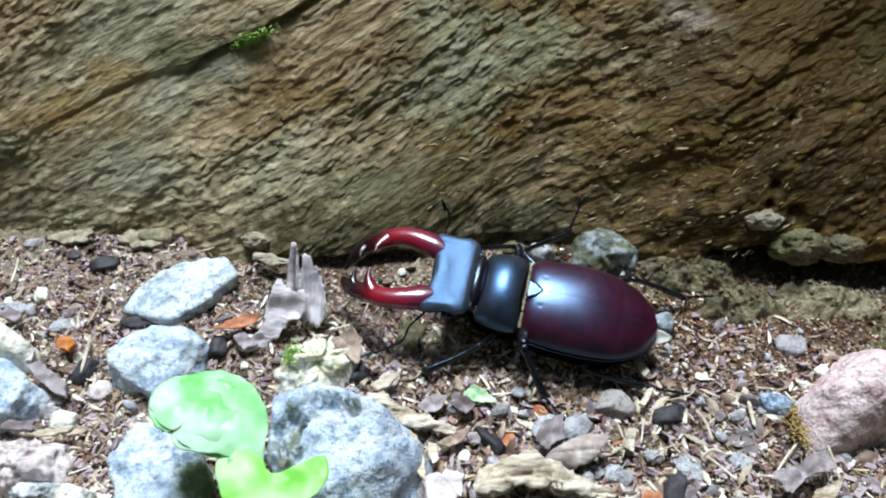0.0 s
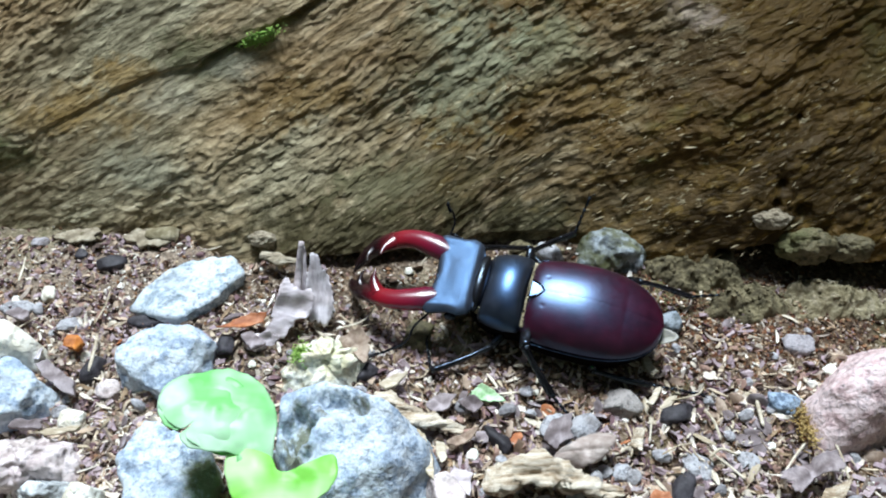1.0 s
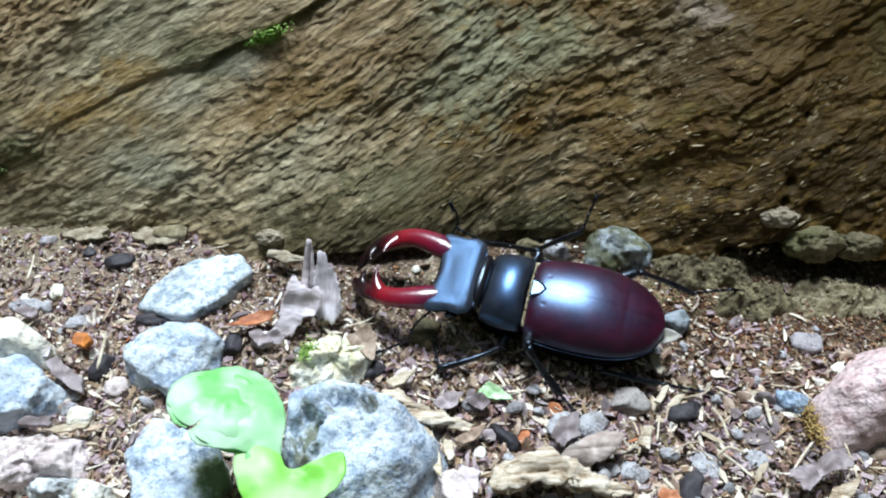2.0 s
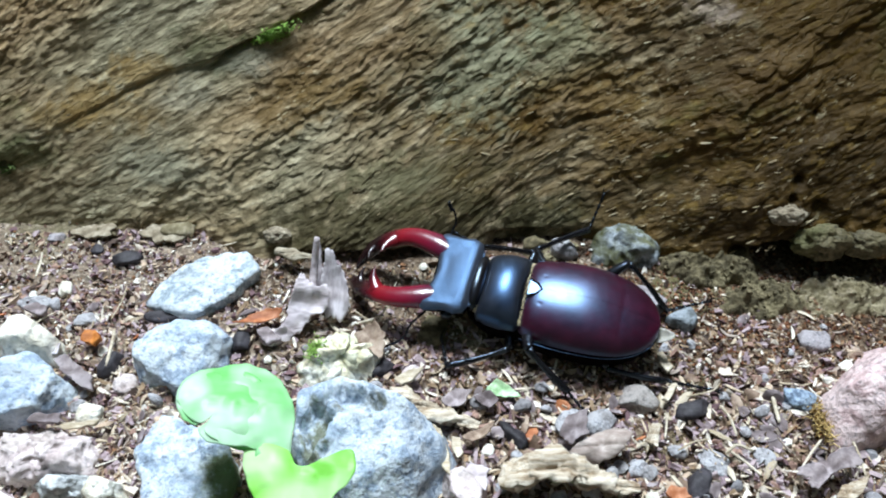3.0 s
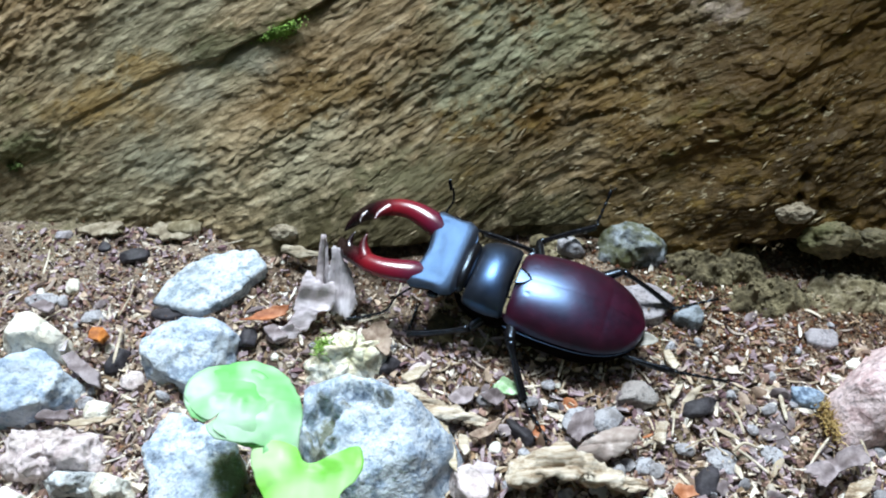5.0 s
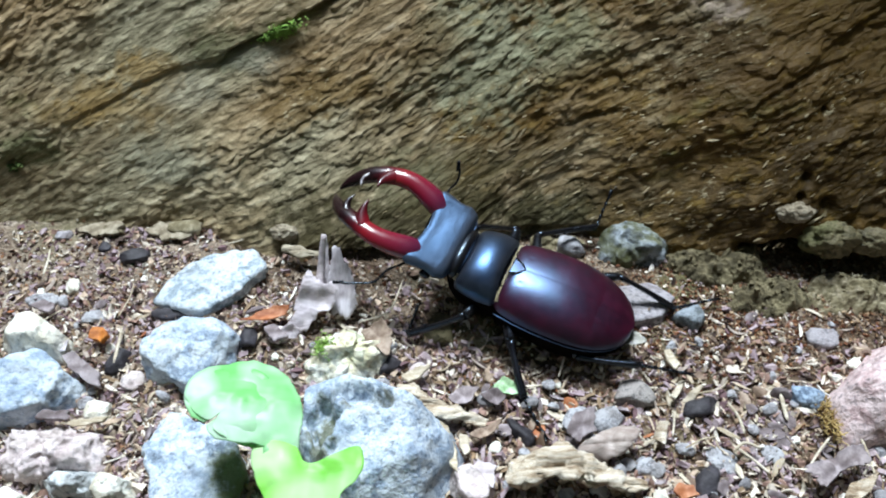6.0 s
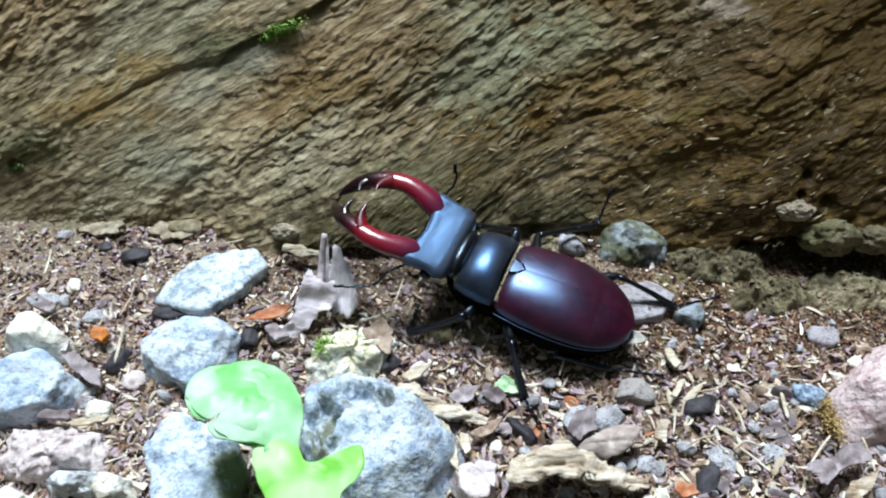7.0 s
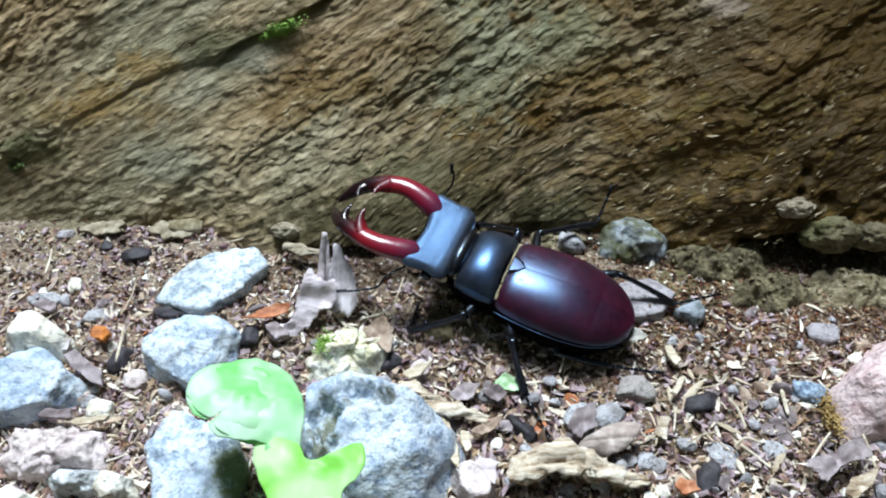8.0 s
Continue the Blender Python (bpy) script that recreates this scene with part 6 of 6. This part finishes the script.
def build_seedling():
    plant = new("seedling")
    x, y = (-0.0294, -0.0476)
    plant.location = (x, y, 0)
    tagged(plant, "fresh bright green seedling with curled leaves among stones", "seedling")
    base = Vector((x, y, 0))

    def leaf(points, z, rx, ry, leafy=None, **shape):
        o, c = local(points)
        return blade("leaf", o, pose(c[0] - x, c[1] - y, z, rx, ry, 0), leafy or M_LEAF, rings=26, around=200, ragged=0.012, **shape)

    main = leaf([(-0.0406, -0.0468), (-0.0402, -0.0441), (-0.0378, -0.0421), (-0.0337, -0.0414), (-0.0307, -0.0406), (-0.0273, -0.0416), (-0.0242, -0.0442), (-0.0220, -0.0476), (-0.0213, -0.0507), (-0.0215, -0.0541), (-0.0216, -0.0565), (-0.0245, -0.0568), (-0.0265, -0.0557), (-0.0286, -0.0553), (-0.0312, -0.0555), (-0.0339, -0.0549), (-0.0353, -0.0539), (-0.0357, -0.0530), (-0.0342, -0.0518), (-0.0326, -0.0499), (-0.0346, -0.0515), (-0.0361, -0.0524), (-0.0382, -0.0515), (-0.0399, -0.0491)], 0.0207, 2, 2, sharp=True, cup=-0.0018, arch=-0.0016, wave=0.0003, thick=0.00025, seed=12)
    part("leaf", main, plant, "curled pale green leaf with a torn edge")
    low = leaf([(-0.0286, -0.0555), (-0.0254, -0.0548), (-0.0216, -0.0563), (-0.0208, -0.0579), (-0.0191, -0.0589), (-0.0160, -0.0576), (-0.0132, -0.0562), (-0.0119, -0.0565), (-0.0115, -0.0589), (-0.0125, -0.0613), (-0.0145, -0.0636), (-0.0145, -0.0685), (-0.0185, -0.0732), (-0.0229, -0.0693), (-0.0257, -0.0636), (-0.0276, -0.0603), (-0.0285, -0.0576)], 0.0198, 8, -4, cup=-0.001, arch=-0.0015, wave=0.0003, thick=0.0003, seed=13, leafy=M_LEAF_DEEP)
    lobe = leaf([(-0.0401, -0.0478), (-0.0396, -0.0449), (-0.0364, -0.0431), (-0.0316, -0.0426), (-0.0278, -0.0441), (-0.0255, -0.0477), (-0.0254, -0.0526), (-0.0272, -0.0556), (-0.0315, -0.0552), (-0.0345, -0.0533), (-0.0328, -0.0505), (-0.0352, -0.0522), (-0.0379, -0.0507)], 0.0213, 3, 1, cup=-0.0014, arch=-0.0015, crease=-0.0004, wave=0.0004, thick=0.0002, seed=14)
    part("leaf", lobe, plant, "pale curled lobe folded over the leaf")
    part("leaf", low, plant, "lobed bright green leaf")
    stalk = curve_points([(0, 0, -0.002), (0.001, -0.001, 0.008), (0.0, 0.001, 0.014), Vector((-0.0259, -0.0568, 0.0185)) - base], 16)
    part("stalk", tubes("stalk", [(stalk, np.full(16, 0.0009), 8, 1)], M_LEAF), plant)


def build_moss():
    rng = np.random.default_rng(8)
    specs = []
    for _ in range(260):
        p = np.array([rng.normal(0, 0.0010), rng.normal(0, 0.0019), rng.uniform(0, 0.0010)])
        d = np.array([rng.normal(0, 0.6), rng.normal(-0.3, 0.6), 1.0]) * rng.uniform(0.0006, 0.0016)
        specs.append((np.array([p, p + d * 0.6, p + d]), np.array([0.00016, 0.00014, 0.00004]), 4, 1))
    ob = tubes("moss_tuft", specs, M_YELLOW)
    ob.location = (*(0.0703, -0.0403), 0.0006)
    tagged(ob, "yellow-brown moss tuft at the foot of the pink granite", "moss", kind="stuff")
    specs = []
    for _ in range(170):
        p = np.array([rng.normal(0, 0.0008), rng.normal(0, 0.0011), rng.uniform(-0.0012, 0.0004)])
        d = np.array([rng.normal(-0.2, 0.6), rng.normal(-0.3, 0.6), 0.8]) * rng.uniform(0.0002, 0.0006)
        specs.append((np.array([p, p + d * 0.6, p + d]), np.array([0.00016, 0.00014, 0.00004]), 4, 1))
    ob = tubes("moss_tuft", specs, M_MOSS)
    ob.location = (-0.0221, -0.0278, 0.0050)
    tagged(ob, "small green moss patch on the lichened stone", "moss", kind="stuff")
    for (x, z), n, size, material in (((-0.0345, 0.0338), 520, 0.0021, M_MOSS), ((-0.0950, 0.0090), 60, 0.0012, M_OLIVE)):
        specs = []
        for _ in range(n):
            run, off = rng.normal(0, size), rng.normal(0, size * 0.3)
            p = np.array([0.9 * run - 0.43 * off, rng.normal(0, 0.0003), 0.43 * run + 0.9 * off])
            d = np.array([rng.normal(0, 0.4), -1.0, rng.normal(0.5, 0.4)])
            d *= rng.uniform(0.0005, 0.0012) / np.linalg.norm(d)
            specs.append((np.array([p, p + d * 0.6, p + d]), np.array([0.00018, 0.00014, 0.00003]), 4, 1))
        ob = tubes("moss_tuft", specs, material)
        ob.location = (x, log_face(x, z) - 0.0016, z)
        tagged(ob, "small green moss tuft in the log's crack", "moss", kind="stuff")


# ---- litter ----
def scatter(name, n, place, sizes, shape, material, label, category, seed):
    """Many small broken bits on the soil, joined; place gives x, y for n bits."""
    rng = np.random.default_rng(seed)
    x, y = place(rng, n)
    s = sizes(rng, n)[:, None] * (np.array(shape) * rng.uniform(0.6, 1.4, (n, 3)))
    V = CUBE[None] * s[:, None] * rng.uniform(0.15, 1.0, (n, 8, 3))
    q = rng.normal(size=(n, 4)) * np.array([1.0, 0.55, 0.55, 1.0])
    q /= np.linalg.norm(q, axis=1)[:, None]
    w, qx, qy, qz = q.T
    R = np.stack([1 - 2 * (qy**2 + qz**2), 2 * (qx * qy - qz * w), 2 * (qx * qz + qy * w), 2 * (qx * qy + qz * w), 1 - 2 * (qx**2 + qz**2), 2 * (qy * qz - qx * w), 2 * (qx * qz - qy * w), 2 * (qy * qz + qx * w), 1 - 2 * (qx**2 + qy**2)], -1).reshape(n, 3, 3)
    V = np.einsum("nij,nkj->nki", R, V)
    z = ground_height(x, y) + s[:, 2] * rng.uniform(0.1, 0.9, n)
    V += np.stack([x, y, z], -1)[:, None]
    F = (CUBE_FACES[None] + 8 * np.arange(n)[:, None, None]).reshape(-1, 4)
    ob = mesh_object(name, V.reshape(-1, 3), F, material, rounded=False)
    return tagged(ob, label, category, kind="stuff")


def shreds(n, place, material, label, seed):
    """Many thin curled strips of bark and leaf lying over the litter, joined."""
    rng = np.random.default_rng(seed)
    x, y = place(rng, n)
    k = 6
    length, wide, thick = rng.uniform(0.0014, 0.0042, n), rng.uniform(0.00016, 0.00042, n), rng.uniform(0.00006, 0.00013, n)
    u = np.linspace(-0.5, 0.5, k)[None]
    bend = rng.normal(0, 0.42, n)[:, None]
    twist = (rng.normal(0, 0.5, n)[:, None] + rng.normal(0, 0.9, n)[:, None] * u)
    turn = rng.uniform(0, 2 * np.pi, n)[:, None] + bend * u * 1.6
    step = (length / (k - 1))[:, None]
    px, py = np.cumsum(np.cos(turn) * step, 1), np.cumsum(np.sin(turn) * step, 1)
    px, py = px - px.mean(1, keepdims=True), py - py.mean(1, keepdims=True)
    arch = rng.normal(0.0002, 0.0005, n)[:, None] * (4 * u * u - 0.4) + rng.normal(0, 0.0003, n)[:, None] * u
    mid = np.stack([px + x[:, None], py + y[:, None], ground_height(x, y)[:, None] + 0.0004 + 0.0005 * rng.random(n)[:, None] + arch], -1)
    side = np.stack([-np.sin(turn) * np.cos(twist), np.cos(turn) * np.cos(twist), np.sin(twist)], -1)
    up = np.cross(np.stack([np.cos(turn), np.sin(turn), 0 * turn], -1), side)
    taper = np.array([0.35, 0.9, 1.0, 1.0, 0.8, 0.3])[None, :, None]
    V = np.stack([mid + a * side * taper * wide[:, None, None] + b * up * thick[:, None, None] for a, b in ((-1, -1), (1, -1), (1, 1), (-1, 1))], 2)
    one = grid_faces(k, 4, True) + [[3, 2, 1, 0], [4 * k - 4, 4 * k - 3, 4 * k - 2, 4 * k - 1]]
    F = (np.array(one)[None] + 4 * k * np.arange(n)[:, None, None]).reshape(-1, 4)
    return tagged(mesh_object("dry_shreds", V.reshape(-1, 3), F, material, rounded=False), label, "shreds", kind="stuff")


def everywhere(rng, n):
    x = rng.uniform(-0.115, 0.115, n)
    y = rng.uniform(-0.075, 0, n)
    return x, y + (log_foot(x) + log_toe(x, 0.0)) * (1 - smooth(-y, 0.0, 0.01)) + 0.001


def front_strip(rng, n):
    x = rng.uniform(-0.11, 0.11, n)
    return x, -0.016 - 0.06 * rng.beta(1.6, 1.2, n) + 0.008 * np.sin(x * 40)


def right_bed(rng, n):
    return rng.normal(0.05, 0.028, n), rng.normal(-0.016, 0.009, n)


def left_bed(rng, n):
    return rng.normal(-0.065, 0.025, n), np.minimum(rng.normal(-0.008, 0.012, n), 0.006)


def among_stones(rng, n):
    return rng.uniform(-0.092, 0.004, n), -0.010 - 0.052 * rng.random(n)


def front_heap(rng, n):
    return rng.uniform(0.004, 0.085, n), rng.uniform(-0.060, -0.034, n)


def build_litter():
    fine = lambda rng, n: 0.00018 + 0.00035 * rng.random(n) ** 2
    medium = lambda rng, n: 0.0004 + 0.0006 * rng.random(n) ** 2
    scatter("grit", 9000, everywhere, fine, (1.2, 0.9, 0.6), M_GRIT, "brown and tan grit and crumbs on the soil", "grit", 101)
    scatter("grit", 7500, right_bed, fine, (1.2, 0.9, 0.6), M_RED, "reddish-brown crumbs on the soil", "grit", 102)
    scatter("grit", 2600, left_bed, fine, (1.2, 0.9, 0.6), M_GRIT, "tan and rusty crumbs on the soil", "grit", 103)
    scatter("gravel", 5200, front_strip, medium, (1.3, 0.9, 0.55), M_CHIPS, "mixed grey, tan and white chips of bark and stone", "gravel", 104)
    scatter("gravel", 700, everywhere, medium, (1.3, 0.9, 0.55), M_CHIPS, "scattered grey and tan chips", "gravel", 105)
    coarse = lambda rng, n: 0.0006 + 0.0007 * rng.random(n)
    scatter("gravel", 1700, left_bed, medium, (1.3, 0.9, 0.5), M_CHIPS, "pale grey and tan chips", "gravel", 109)
    scatter("gravel", 3600, front_strip, coarse, (1.3, 0.9, 0.35), M_CHIPS, "jumbled flakes of bark, leaf and stone", "gravel", 108)
    scatter("needles", 3000, front_strip, medium, (2.6, 0.32, 0.26), M_FIBRE, "dry needle bits and fibres in the litter", "needles", 106)
    scatter("needles", 350, everywhere, fine, (6.0, 0.4, 0.4), M_CHIPS, "fine dry fibres on the soil", "needles", 107)

    scatter("gravel", 2600, among_stones, medium, (1.3, 0.9, 0.5), M_CHIPS, "pale chips and crumbs between the stones", "gravel", 110)
    scatter("gravel", 700, among_stones, coarse, (1.3, 0.9, 0.4), M_CHIPS, "flakes of bark and stone between the stones", "gravel", 111)
    scatter("needles", 500, among_stones, medium, (2.6, 0.3, 0.26), M_FIBRE, "dry fibres between the stones", "needles", 112)

    shreds(1100, front_strip, M_FIBRE, "curled pale shreds of bark and leaf over the litter", 113)
    shreds(500, front_strip, M_CHIPS, "curled lilac and brown leaf shreds over the litter", 114)
    shreds(420, among_stones, M_FIBRE, "dry shreds between the stones", 115)

    # larger bits, each a thing of its own
    rng = np.random.default_rng(9)
    kinds = []
    for k, (mat, nm, lab, cat, shape) in enumerate((
        (M_FLAKE, "bark_flake", "grey-lilac flake of bark on the litter", "bark chip", (1.5, 1.0, 0.28)),
        (M_BROWN, "bark_flake", "brown flake of bark on the litter", "bark chip", (1.6, 0.9, 0.25)),
        (M_GREY, "gravel_stone", "small grey angular gravel stone", "gravel stone", (1.2, 1.0, 0.75)),
        (M_CREAM, "gravel_stone", "small pale angular gravel stone", "gravel stone", (1.1, 0.9, 0.6)),
        (M_STRAW, "wood_sliver", "pale wood sliver on the litter", "wood chip", (2.3, 0.5, 0.3)),
        (M_RUST, "bark_flake", "reddish-brown flake of bark", "bark chip", (1.3, 0.9, 0.3)),
    )):
        for j in range(3):
            d, faces = sphere(2)
            V = d.copy()
            for _ in range(7):
                nrm = rng.normal(size=3)
                nrm /= np.linalg.norm(nrm)
                over = np.maximum(V @ nrm - rng.uniform(0.5, 0.85), 0)
                V -= over[:, None] * nrm
            V *= np.array(shape) * 0.001
            me = mesh_object(nm, V, faces, mat, rounded=False)
            kinds.append((tagged(me, lab, cat, "loose bits in the litter"), shape, k))
    weights = np.array([5, 4, 3.5, 3, 3, 1.2])[[k for _, _, k in kinds]]
    weights /= weights.sum()
    heaped = np.array([9, 3, 5, 1.5, 2, 0.8])[[k for _, _, k in kinds]]
    heaped /= heaped.sum()
    used = set()
    for i in range(500):
        x, y = (front_heap if i >= 370 else among_stones if i >= 300 else front_strip if rng.random() < 0.8 else everywhere)(rng, 1)
        x, y = float(x[0]), float(y[0])
        j = int(rng.choice(len(kinds), p=heaped if i >= 370 else weights))
        ob, shape, _ = kinds[j]
        s = rng.uniform(0.7, 1.6) * (1.25 if i >= 370 else 1)
        m = pose(x, y, float(ground_height(x, y)) + shape[2] * 0.0007 * s, rng.normal(0, 22), rng.normal(0, 22), rng.uniform(0, 360))
        if j in used:
            ob = copy_thing(ob, m)
        used.add(j)
        ob.matrix_basis = m @ Matrix.Diagonal((s, s, s, 1))
    for j, (ob, shape, _) in enumerate(kinds):
        if j not in used:
            ob.matrix_basis = pose(0.05 + 0.004 * j, -0.045, shape[2] * 0.0007)


build_ground()
build_log()
build_sky_ring()
rolled_pebble = build_stones()
build_droppings()
build_leaves()
build_seedling()
build_moss()
beetle_parts = build_beetle()
build_litter()
motions(beetle_parts, rolled_pebble)
